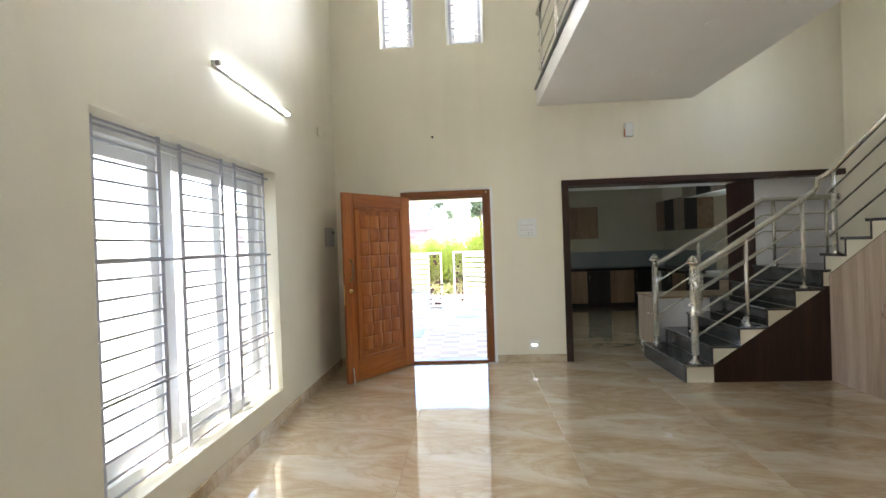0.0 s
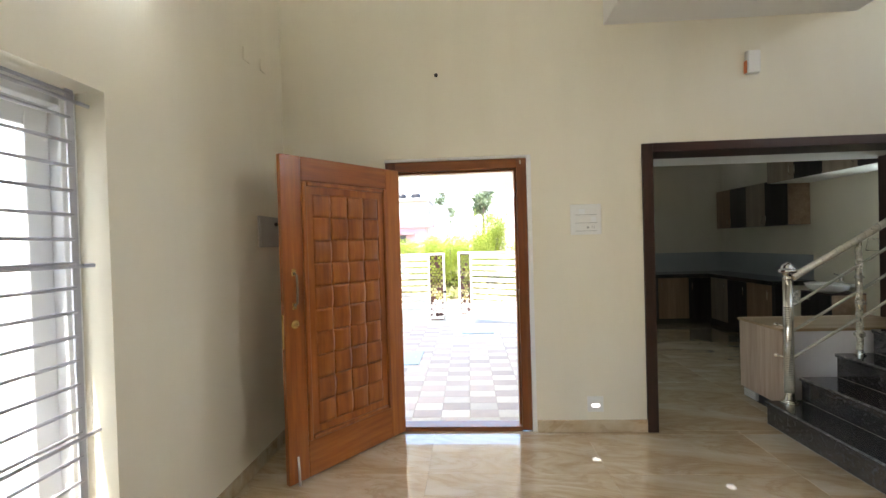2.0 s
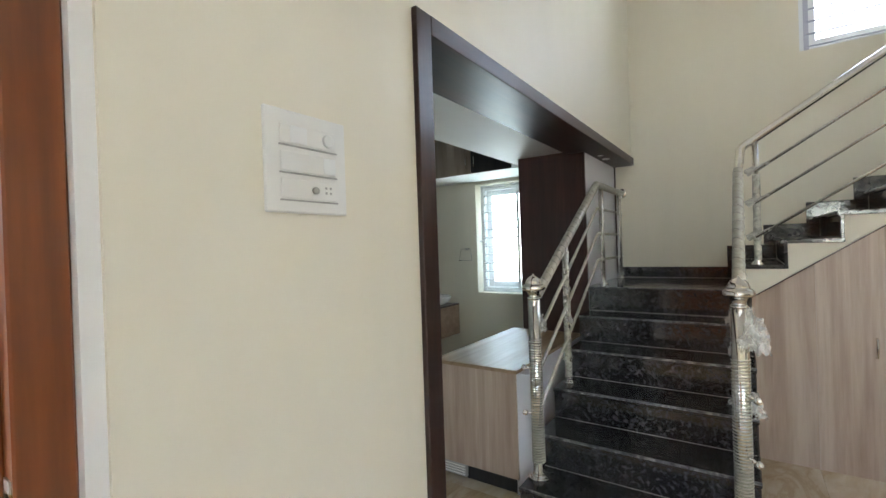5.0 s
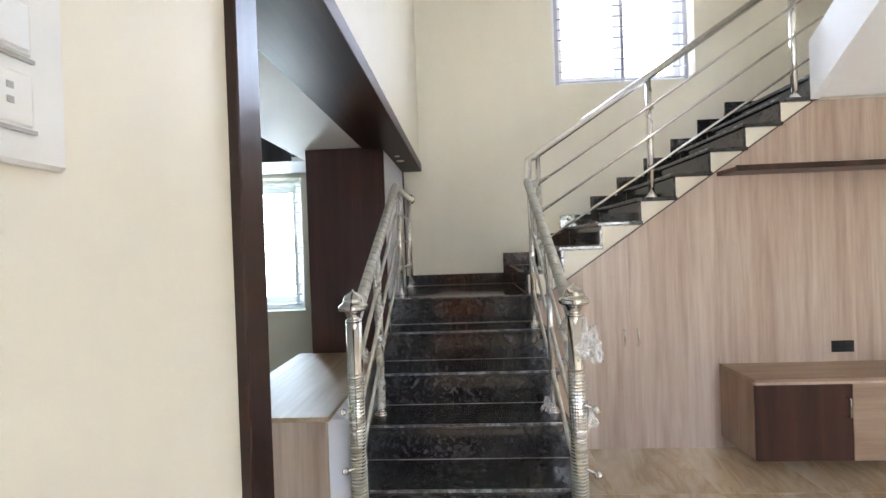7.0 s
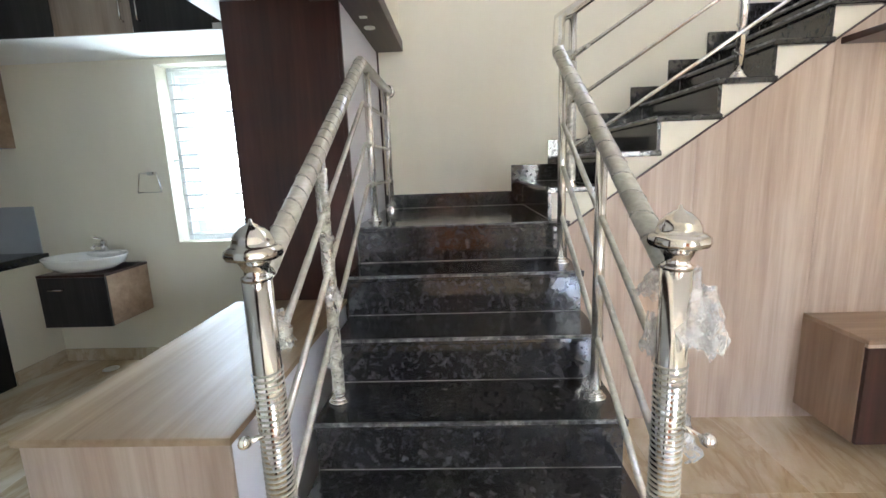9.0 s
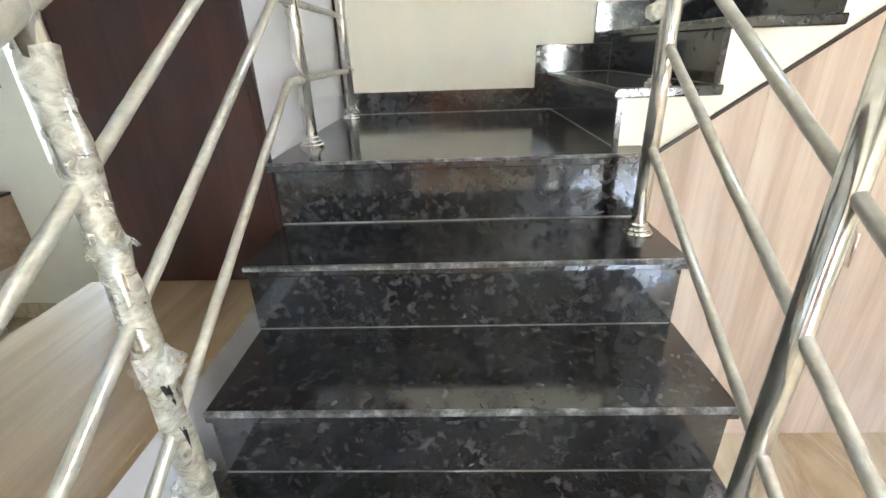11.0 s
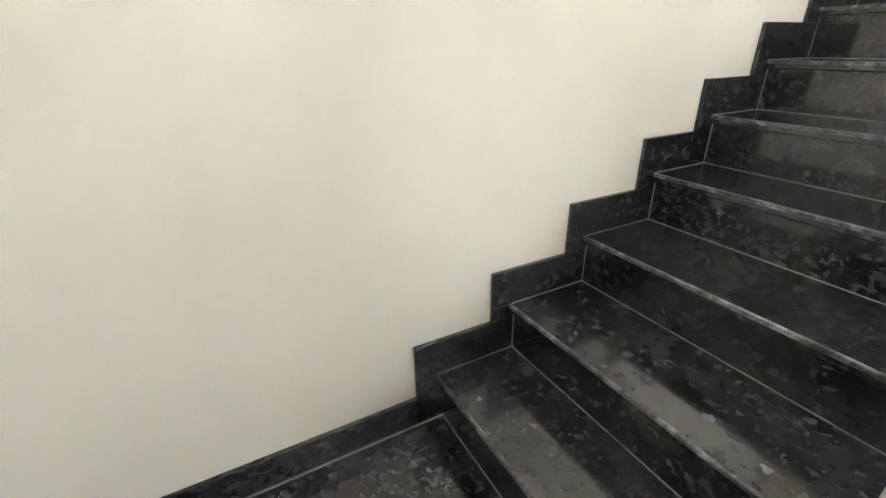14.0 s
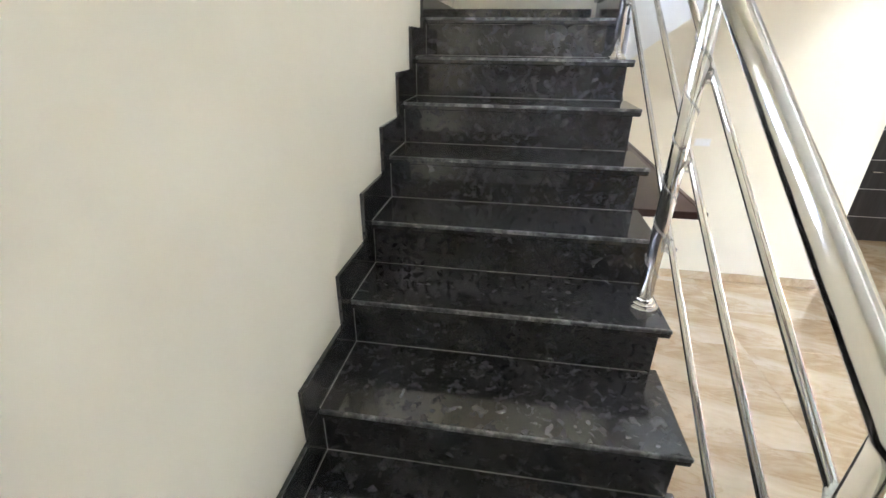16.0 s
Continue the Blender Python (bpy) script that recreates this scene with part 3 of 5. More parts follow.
def entrance_door():
    d = thing("entrance_door", "open polished teak entrance door with a carved panel of square cushions", "door")
    W, H, TH = 1.055, 2.14, 0.04
    z0 = 0.015
    # local: x along the leaf from the hinge, y its inner (room) face at 0 and outer at TH
    side, top, bot = 0.15, 0.16, 0.24
    for nm, q, m in (("stile", (0, side, z0, z0 + H), TEAK), ("stile", (W - side, W, z0, z0 + H), TEAK), ("top_rail", (side, W - side, z0 + H - top, z0 + H), TEAKX), ("bottom_rail", (side, W - side, z0, z0 + bot), TEAKX)):
        part(nm, B(q[0], q[1], 0, TH, q[2], q[3], 0.004), m, d)
    px0, px1, pz0, pz1 = side, W - side, z0 + bot, z0 + H - top
    part("panel_back", B(px0, px1, 0.014, TH - 0.012, pz0, pz1), TEAK, d)
    b = 0.035
    for face, s in ((0.0, -1),):
        bm = bmesh.new()
        for q in ((px0, px0 + b, pz0, pz1), (px1 - b, px1, pz0, pz1), (px0 + b, px1 - b, pz0, pz0 + b), (px0 + b, px1 - b, pz1 - b, pz1)):
            merge(bm, B(q[0] + 0.002, q[1] - 0.002, -0.012, 0.015, q[2] + 0.002, q[3] - 0.002, 0.007))
        part("bead", bm, TEAK, d, "raised teak moulding")
    b2 = 0.085
    fm = bmesh.new()
    for q in ((px0 + b, px0 + b2, pz0 + b, pz1 - b), (px1 - b2, px1 - b, pz0 + b, pz1 - b), (px0 + b2, px1 - b2, pz0 + b, pz0 + b2), (px0 + b2, px1 - b2, pz1 - b2, pz1 - b)):
        merge(fm, B(*q[:2], 0.004, 0.015, *q[2:]))
    part("panel_border", fm, TEAK, d)
    cols, rows = 4, 10
    cx, cz = (px1 - px0 - 2 * b2) / cols, (pz1 - pz0 - 2 * b2) / rows
    n = 8
    for i in range(cols):
        for j in range(rows):
            bm = bmesh.new()
            grid = {}
            for u in range(n + 1):
                for v in range(n + 1):
                    a, c = u / n, v / n
                    # squares arch by turns up and down or across, like the strands of a basket
                    lift = 0.010 * math.sin(math.pi * (c if (i + j) % 2 else a)) - 0.003
                    grid[u, v] = bm.verts.new((px0 + b2 + cx * (i + a), 0.006 - lift, pz0 + b2 + cz * (j + c)))
            for u in range(n):
                for v in range(n):
                    f = bm.faces.new((grid[u, v], grid[u + 1, v], grid[u + 1, v + 1], grid[u, v + 1]))
                    f.smooth = True
            edge = [grid[u, 0] for u in range(n)] + [grid[n, v] for v in range(n)] + [grid[u, n] for u in range(n, 0, -1)] + [grid[0, v] for v in range(n, 0, -1)]
            back = [bm.verts.new((e.co.x, 0.016, e.co.z)) for e in edge]
            for k in range(len(edge)):
                bm.faces.new((edge[k], back[k], back[(k + 1) % len(edge)], edge[(k + 1) % len(edge)]))
            bmesh.ops.recalc_face_normals(bm, faces=bm.faces[:])
            part("carved_cushion", bm, TEAK, d)
    # pull handle, lock and door stop
    hx = 0.075
    h = part("pull_handle", T([(hx, 0, 1.17), (hx, -0.035, 1.19), (hx, -0.042, 1.28), (hx, -0.035, 1.37), (hx, 0, 1.39)], 0.007, 10), BRONZE, d, "curved dark pull handle")
    for z in (1.17, 1.39):
        part("rose", B(hx - 0.016, hx + 0.016, -0.006, 0, z - 0.022, z + 0.022, 0.003), BRASS, h)
    bm = Lathe([(0.030, 0), (0.030, 0.006), (0.020, 0.012), (0.006, 0.012)], (0, 0, 0), 20)
    bm.transform(pose(hx, 0, 1.05, 90, 0, 0))
    part("lock_rose", bm, BRASS, d, "round brass lock rose")
    part("lock_plate", B(-0.003, 0, 0.008, 0.032, 0.90, 1.12), BRASS, d)
    bolt = part("door_stop", T([(0.06, -0.012, 0.19), (0.06, -0.02, 0.10), (0.045, -0.05, 0.02)], 0.008, 8), DULL, d, "hinged metal door stop")
    for z in (0.25, 1.1, 1.95):
        part("hinge", T([(W + 0.004, TH + 0.004, z - 0.05), (W + 0.004, TH + 0.004, z + 0.05)], 0.008, 8), BRASS, d)
    d.matrix_world = pose(DOOR[0] + 0.085 + 0.83 * TH, NY + 0.02 - 0.56 * TH, 0, 0, 0, 53.3) @ pose(-W, 0, 0)
    return d


entrance_door()


# ---- kitchen opening lined in dark laminate ----
def opening_lining():
    f = thing("opening_lining", "dark brown laminate lining round the kitchen opening", "door frame")
    tagged(f, kind="structure")
    y0, y1 = NY - 0.02, 5.955
    part("jamb", B(OPEN[0] - 0.002, OPEN[0] + 0.082, y0, NY + NT + 0.004, 0, OPEN[1], 0.003), WENGE, f)
    lint = part("lintel", B(OPEN[0] + 0.082, EX - 0.004, y0, y1, OPEN[1] - 0.07, OPEN[1] + 0.001, 0.003), WENGEX, f)
    bm = Lathe([(0.032, 0), (0.032, 0.006), (0.026, 0.006)], (4.05, NY + 0.10, OPEN[1] - 0.078), 20)
    part("downlight", bm, PLASTIC, lint, "small unlit downlight")
    part("downlight_slot", B(3.86, 3.90, NY + 0.08, NY + 0.12, OPEN[1] - 0.072, OPEN[1] - 0.069), PLASTIC, lint)


opening_lining()

# ---- stairs ----
R1, G1 = 0.1905, (2.22, 2.494, 2.772, 3.055, 3.335, 3.61)
R2, Y2, LZ = 0.1655, 4.81, 1.143
G2 = (4.81, 4.55, 4.27, 3.985, 3.738, 3.488, 3.24, 2.994, 2.752, 2.50)   # faces of the second flight's risers
SY0, SY1 = 4.735, 5.80
SX = 3.70                                # open side of the second flight


def yj(j):
    return G2[j - 1]


def zj(j):
    return LZ + R2 * j


def clad_line(y):
    """Upper edge of the cladding that follows the second flight."""
    return 1.291 + 0.686 * (4.427 - y)


def stair_slab(x0, x1, y0, y1, z, nose_dir, t=0.028):
    return B(x0, x1, y0, y1, z - t, z, 0.004)


def lower_flight():
    s = thing("lower_stair_flight", "black granite stairs with white painted ends", "stairs", (2.5, 5.2, 0))
    for k in range(1, 6):
        x, xn, z = G1[k - 1], G1[k], R1 * k
        part("tread", stair_slab(x - 0.02, xn + 0.018, SY0 - 0.012, SY1, z, 0), GRANITE, s)
        part("worn_edge", B(x - 0.0215, x - 0.010, SY0 - 0.0125, SY1 - 0.001, z - 0.012, z + 0.0006, 0.002), WORN, s, "pale chipped tread edge")
        part("riser", B(x, x + 0.018, SY0 - 0.004, SY1, z - R1 + (0.001 if k > 1 else 0), z - 0.0285, 0.001), GRANITE, s)
        part("grout_line", B(x - 0.0025, x, SY0, SY1, z - R1, z - R1 + 0.0025), STAIRGROUT, s, "pale cement line")
        part("step_end", B(x + 0.02, xn + 0.018, SY0, SY1 - 0.004, max(0.0, z - R1 - 0.01), z - 0.0285) if k == 1 else Prism([(x + 0.0, z - R1 - 0.001), (xn + 0.018, z - R1 - 0.001), (xn + 0.018, z - 0.0285), (x + 0.02, z - 0.0285)], "y", SY0, SY1 - 0.004), CREAM, s, "cream painted step end")
    k, x = 6, G1[5]
    part("riser", B(x, x + 0.018, SY0 - 0.004, SY1, LZ - R1, LZ - 0.0285, 0.001), GRANITE, s)
    part("grout_line", B(x - 0.004, x, SY0, SY1, LZ - R1, LZ - R1 + 0.004), STAIRGROUT, s)
    part("landing_slab", B(x - 0.02, EX, SY0 - 0.012, SY1 + 0.015, LZ - 0.028, LZ, 0.003), GRANITE, s, "black granite landing slab")
    part("worn_edge", B(x - 0.0215, x - 0.010, SY0 - 0.0125, SY1 + 0.01, LZ - 0.008, LZ + 0.0006, 0.002), WORN, s)
    part("landing_core", B(x + 0.02, EX, SY0, SY1, LZ - 0.17, LZ - 0.0285), CREAM, s)
    part("landing_skirting", B(EX - 0.014, EX, Y2 + 0.07, SY1 + 0.014, LZ, LZ + 0.10, 0.002), GRANITE, s, "black granite skirting")
    part("grout_line", B(EX - 0.020, EX - 0.014, Y2, SY1 + 0.01, LZ, LZ + 0.003), STAIRGROUT, s)
    part("side_panel", Prism([(G1[1] + 0.02, 0), (SX, 0), (SX, LZ - 0.17), (G1[5] + 0.02, LZ - 0.17), (G1[5] + 0.02, R1 * 5 - 0.01), (G1[1] + 0.02, R1 - 0.005)], "y", SY0 - 0.010, SY0 - 0.001), WENGE, s, "dark brown triangular panel under the steps")
    return s


lower_flight()


def upper_flight():
    s = thing("upper_stair_flight", "black granite stairs rising beside the cream wall", "stairs", (4.1, 3.7, LZ))
    for j in range(1, 10):
        y, yn, z = yj(j), yj(j + 1), zj(j)
        last = j == 9
        part("riser", B(SX - 0.005, EX, y - 0.018, y, z - R2 + 0.001, z - 0.0285, 0.001), GRANITE, s)
        part("grout_line", B(SX, EX - 0.012, y, y + 0.0025, z - R2, z - R2 + 0.002), STAIRGROUT, s)
        if not last:
            part("tread", B(SX - 0.03, EX, yn - 0.018, y + 0.02, z - 0.028, z, 0.004), GRANITE, s)
            part("worn_edge", B(SX - 0.0305, EX - 0.015, y + 0.0105, y + 0.0212, z - 0.012, z + 0.0006, 0.002), WORN, s)
            part("step_end", Prism([(y - 0.019, z - 0.0285), (y - 0.019, clad_line(y) - 0.03), (yn - 0.018, clad_line(yn) - 0.03), (yn - 0.018, z - 0.0285)], "x", SX, EX - 0.01), CREAM, s, "cream painted step end")
            part("skirting", B(EX - 0.014, EX - 0.0005, yn + 0.001, y + 0.082, z + 0.0005, z + 0.118, 0.002), GRANITE, s)
            part("grout_line", B(EX - 0.0165, EX - 0.0142, yn + 0.001, y + 0.012, z + 0.0004, z + 0.0022), STAIRGROUT, s)
            part("grout_line", B(EX - 0.0162, EX - 0.0142, yn + 0.0003, yn + 0.0022, z + 0.0023, z + R2 - 0.03), STAIRGROUT, s)
        part("skirting_upright", B(EX - 0.014, EX - 0.0005, y + 0.001, y + 0.082, z - R2 + 0.1185 if j > 1 else z - R2, z, 0.002), GRANITE, s)
    z = zj(9)
    part("upper_landing_slab", B(SX - 0.03, EX, 1.69, yj(9) + 0.02, z - 0.028, z, 0.004), GRANITE, s, "black granite upper landing")
    part("worn_edge", B(SX - 0.0305, EX - 0.015, yj(9) + 0.0105, yj(9) + 0.0212, z - 0.012, z + 0.0006, 0.002), WORN, s)
    part("landing_core", B(SX, EX, 1.69, yj(9) - 0.019, z - 0.19, z - 0.0285), CREAM, s)
    part("landing_skirting", B(SX, EX - 0.014, 1.681, 1.694, z, z + 0.10, 0.002), GRANITE, s)
    part("landing_skirting", B(EX - 0.014, EX - 0.0005, 1.681, yj(9) + 0.075, z, z + 0.10, 0.002), GRANITE, s)
    return s


upper_flight()


def top_flight():
    s = thing("top_stair_flight", "short white-sided black granite flight up to the gallery", "stairs", (3.3, 2.1, 2.6))
    z0, rise, go = zj(9), 0.163, 0.215
    y0, y1 = 1.69, yj(9) - 0.02
    for k in range(1, 5):
        x, z = SX - 0.03 - go * (k - 1), z0 + rise * k
        part("riser", B(x - 0.018, x, y0, y1, z - rise, z - 0.0285), GRANITE, s)
        part("tread", B(x - go - 0.018, x + 0.02, y0, y1, z - 0.028, z, 0.003), GRANITE, s)
    xb = SX - 0.03 - 4 * go
    part("stringer", Prism([(SX - 0.032, z0 - 0.19), (SX - 0.032, z0 + 0.22), (xb, z0 + 0.22 + 4 * rise), (xb, z0 - 0.19 + 4 * rise)], "y", y1 + 0.001, y1 + 0.06), WHITE, s, "white painted stair side")
    part("soffit", Prism([(SX - 0.05, z0 - 0.18), (SX - 0.05, z0 - 0.03), (xb, z0 - 0.03 + 4 * rise), (xb, z0 - 0.18 + 4 * rise)], "y", y0, y1), WHITE, s)
    return s


top_flight()


# ---- timber-look cladding under the upper flight ----
def cladding():
    c = thing("stair_cladding", "light oak laminate cladding with cupboard doors under the stairs", "wall panelling", (SX, 3, 0))

    line = clad_line
    yk = 2.752

    cuts = [4.735, 4.40, 4.078, 3.46, 2.86, 2.26, 1.66, 0.86, 0.09]
    x0, x1 = SX - 0.018, SX - 0.001
    for a, b in zip(cuts, cuts[1:]):
        top_a, top_b = min(line(a), 2.44), min(line(b), 2.44)
        if a > yk > b:
            pts = [(a, 0), (a, top_a), (yk, 2.44), (b, 2.44), (b, 0)]
        else:
            pts = [(a, 0), (a, top_a), (b, top_b), (b, 0)]
        g = 0.0008
        pts = [(p[0] - (g if p[0] == a else 0) + (g if p[0] == b else 0), p[1]) for p in pts]
        part("panel", Prism(pts, "x", x0, x1), OAK, c)
    for y in (4.124, 4.029):
        part("cupboard_handle", T([(x0, y, 0.745), (x0 - 0.022, y, 0.75), (x0 - 0.022, y, 0.855), (x0, y, 0.86)], 0.006, 8), STEEL, c, "small steel bar handle")
    part("edge_strip", Prism([(4.73, line(4.73)), (4.73, line(4.73) + 0.007), (yk, 2.447), (yk, 2.44)], "x", x0 - 0.001, x1), WENGE, c, "thin dark edging strip")
    part("backing", Prism([(4.72, 0), (4.72, line(4.72) - 0.05), (yk, 2.39), (0.09, 2.39), (0.09, 0)], "x", SX + 0.0, SX + 0.03), WENGE, c)
    return c


cladding()

# television shelf, socket and low unit
sh = thing("wall_shelf", "dark brown floating wall shelf", "shelf", (3.56, 2.5, 1.95))
part("board", B(3.44, SX - 0.018, 1.75, 3.44, 1.935, 1.965, 0.002), MAROON, sh)
part("edge_strip", B(3.42, 3.44, 1.75, 3.455, 1.93, 1.968, 0.002), WENGE, sh)
lt = solo("shelf_box", B(3.50, 3.66, 2.05, 2.82, 1.968, 1.982, 0.003), PLASTIC, "slim white plastic strip lying on the shelf", "light strip")

sk = thing("wall_socket", "black plastic socket plate on the oak cladding", "socket", (SX, 2.62, 0.7))
part("plate", B(SX - 0.026, SX - 0.018, 2.545, 2.695, 0.665, 0.745, 0.002), BLACKPL, sk)
for q in (2.56, 2.63):
    part("module", B(SX - 0.029, SX - 0.026, q, q + 0.05, 0.68, 0.73, 0.001), BLACKPL, sk)


def tv_unit():
    t = thing("tv_unit", "floating oak and dark brown laminate television unit", "cabinet", (3.5, 2.6, 0.1))
    x0, x1, y0, y1, z0, z1 = 3.30, SX - 0.018, 1.86, 3.465, 0.085, 0.60
    part("top", B(x0, x1, y0, y1, z1 - 0.02, z1, 0.002), OAKY, t)
    part("body", B(x0 + 0.02, x1, y0, y1, z0, z1 - 0.0205, 0.001), OAKBZ, t)
    part("edge_strip", B(x0, x0 + 0.019, y0, y1, z1 - 0.036, z1 - 0.0205), OAK, t, "pale edging strip")
    a = y1 - 0.002
    for w, m in ((0.585, MAROON), (0.43, OAKY), (0.585, MAROON)):
        d = part("drawer_front", B(x0, x0 + 0.0195, a - w, a - 0.003, z0, z1 - 0.037, 0.001), m, t)
        hy = a - w + 0.03
        part("handle", T([(x0, hy, 0.36), (x0 - 0.022, hy, 0.365), (x0 - 0.022, hy, 0.475), (x0, hy, 0.48)], 0.006, 8), STEEL, d)
        a -= w
    return t


tv_unit()


# ---- railings ----
def flange(bm, at, r=0.042):
    """Stepped round base plate of a post; its rings keep crisp edges."""
    old = set(bm.faces)
    lathe(bm, [(r, 0), (r, 0.007), (r * 0.95, 0.010), (r * 0.80, 0.011), (r * 0.80, 0.017), (r * 0.74, 0.020), (r * 0.60, 0.021), (r * 0.60, 0.030), (r * 0.50, 0.033)], at, 40)
    for f in bm.faces:
        if f not in old:
            f.smooth = False


def rod_post(parent, x, y, z0, z1, r=0.0195):
    p = part("post", T([(x, y, z0), (x, y, z1)], r, 16), STEEL, parent)
    bm = bmesh.new()
    flange(bm, (x, y, z0), r * 2)
    part("base_ring", bm, STEEL, p)
    return p


def newel(parent, x, y, z0, h=1.0):
    n = part("newel_post", T([(x, y, z0), (x, y, z0 + h)], 0.034, 20), STEEL, parent, "stout polished steel newel post")
    bm = bmesh.new()
    flange(bm, (x, y, z0), 0.062)
    part("base_ring", bm, STEEL, n)
    prof = [(0.035, 0.0), (0.035, 0.006), (0.030, 0.010), (0.026, 0.013), (0.027, 0.022), (0.040, 0.048), (0.060, 0.050), (0.064, 0.058), (0.062, 0.072), (0.052, 0.080), (0.046, 0.081), (0.045, 0.092), (0.038, 0.108), (0.024, 0.122), (0.006, 0.131), (0.003, 0.140), (0.0015, 0.141)]
    bm = Lathe(prof, (0, 0, 0), 36)
    for v in bm.verts:
        a = math.atan2(v.co.y, v.co.x)
        if v.co.z > 0.045:
            k = 1 + 0.07 * abs(math.cos(3 * a)) - 0.05
            v.co.x, v.co.y = v.co.x * k, v.co.y * k
    bm.transform(Matrix.Translation((x, y, z0 + h)))
    part("finial", bm, STEEL, n, "lobed polished steel finial")
    # spiral of packing film
    pts = []
    for k in range(720):
        a = k * 0.42
        pts.append((x + 0.0345 * math.cos(a), y + 0.0345 * math.sin(a), z0 + 0.08 + k * (h * 0.70) / 720))
    part("film_wrap", tube(bmesh.new(), pts, 0.0034, 5), WRAP, n, "spiral of clear packing film")
    return n


def film_bands(parent, p, q, r, pitch):
    """Turns of film that stand a little proud of the bar."""
    p, q = Vector(p), Vector(q)
    d = (q - p).normalized()
    s = d.cross(Vector((0, 1, 0)) if abs(d.z) > 0.9 else Vector((0, 0, 1))).normalized()
    u = s.cross(d)
    turns = int((q - p).length / pitch)
    n = turns * 12
    pts = [p.lerp(q, i / n) + (s * math.cos(i * math.pi / 6) + u * math.sin(i * math.pi / 6)) * r for i in range(n + 1)]
    return part("film_wrap", tube(bmesh.new(), pts, 0.0028, 5), FILM, parent, "ridged turns of packing film")


def film_tuft(name_parent, x, y, z, size, seed, drop=1.0, material=None):
    """A crumpled scrap of thin packing film, gathered at the top and hanging in folds."""
    rnd = random.Random(seed)
    bm = bmesh.new()
    for sheet in range(3):
        n, m = 12, 12
        a0, sweep = rnd.uniform(0, 6.28), rnd.uniform(1.6, 3.2)
        g = {}
        for i in range(n + 1):
            for j in range(m + 1):
                u, w = i / n, j / m
                fold = noise.noise(Vector((u * 4.0, w * 3.0, seed * 1.7 + sheet * 5)))
                r = size * (0.35 + 0.75 * w) * (1 + 0.6 * fold)
                a = a0 + sweep * (u - 0.5) + 0.5 * noise.noise(Vector((u * 3, w * 5, seed + sheet)))
                ragged = 1 + 0.25 * noise.noise(Vector((u * 7, sheet, seed)))
                g[i, j] = bm.verts.new((x + r * math.cos(a), y + r * math.sin(a), z + size * 0.5 - size * (1 + drop) * w * ragged))
        for i in range(n):
            for j in range(m):
                bm.faces.new((g[i, j], g[i + 1, j], g[i + 1, j + 1], g[i, j + 1])).smooth = True
    return part("film_scrap", bm, material or FILM, name_parent, "crumpled clear packing film")


def film_cone(parent, p, q, r0, r1, seed):
    """Film bunched round a bar between two points, flaring from one radius to another, with a ragged, folded surface."""
    p, q = Vector(p), Vector(q)
    n = 16
    bm = tube(bmesh.new(), [p.lerp(q, i / n) for i in range(n + 1)], 1.0, 22, caps=False)
    d = (q - p).normalized()
    for v in bm.verts:
        t = (v.co - p).dot(d) / (q - p).length
        c = p + d * (v.co - p).dot(d)
        k = noise.noise(v.co * 1.3 + Vector((seed * 3.1, 0, 0)))
        off = (v.co - c).normalized()
        f = noise.noise(off * 2.2 + Vector((0, 0, t * 3 + seed)))
        v.co = c + off * (r0 + (r1 - r0) * t) * (1 + 0.18 * f + 0.08 * k) + d * (0.010 * f)
    for f in bm.faces:
        f.smooth = True
    return part("film_wad", bm, DENSEFILM, parent, "milky crumpled packing film")


def film_sleeve(parent, pts, r, seed, crumple=0.02, material=None):
    """Stretch film wound round a bar, along all its bends."""
    rnd = random.Random(seed)
    dense = []
    pts = [Vector(p) for p in pts]
    for p, q in zip(pts, pts[1:]):
        n = max(1, int((q - p).length / 0.035))
        dense += [p.lerp(q, i / n) for i in range(n)]
    dense.append(pts[-1])
    bm = tube(bmesh.new(), dense, r, 12, caps=False)
    for v in bm.verts:
        v.co += Vector((rnd.uniform(-1, 1), rnd.uniform(-1, 1), rnd.uniform(-1, 1))) * r * crumple
    return part("film_wrap", bm, material or WRAP, parent, "cloudy packing film")


OFF = (0.233, 0.438, 0.650)              # thin rails below the left handrail
RAILS_R = ((0.912, 1.630), (0.690, 1.440), (0.458, 1.212))   # thin rails of the other railing: height at each end


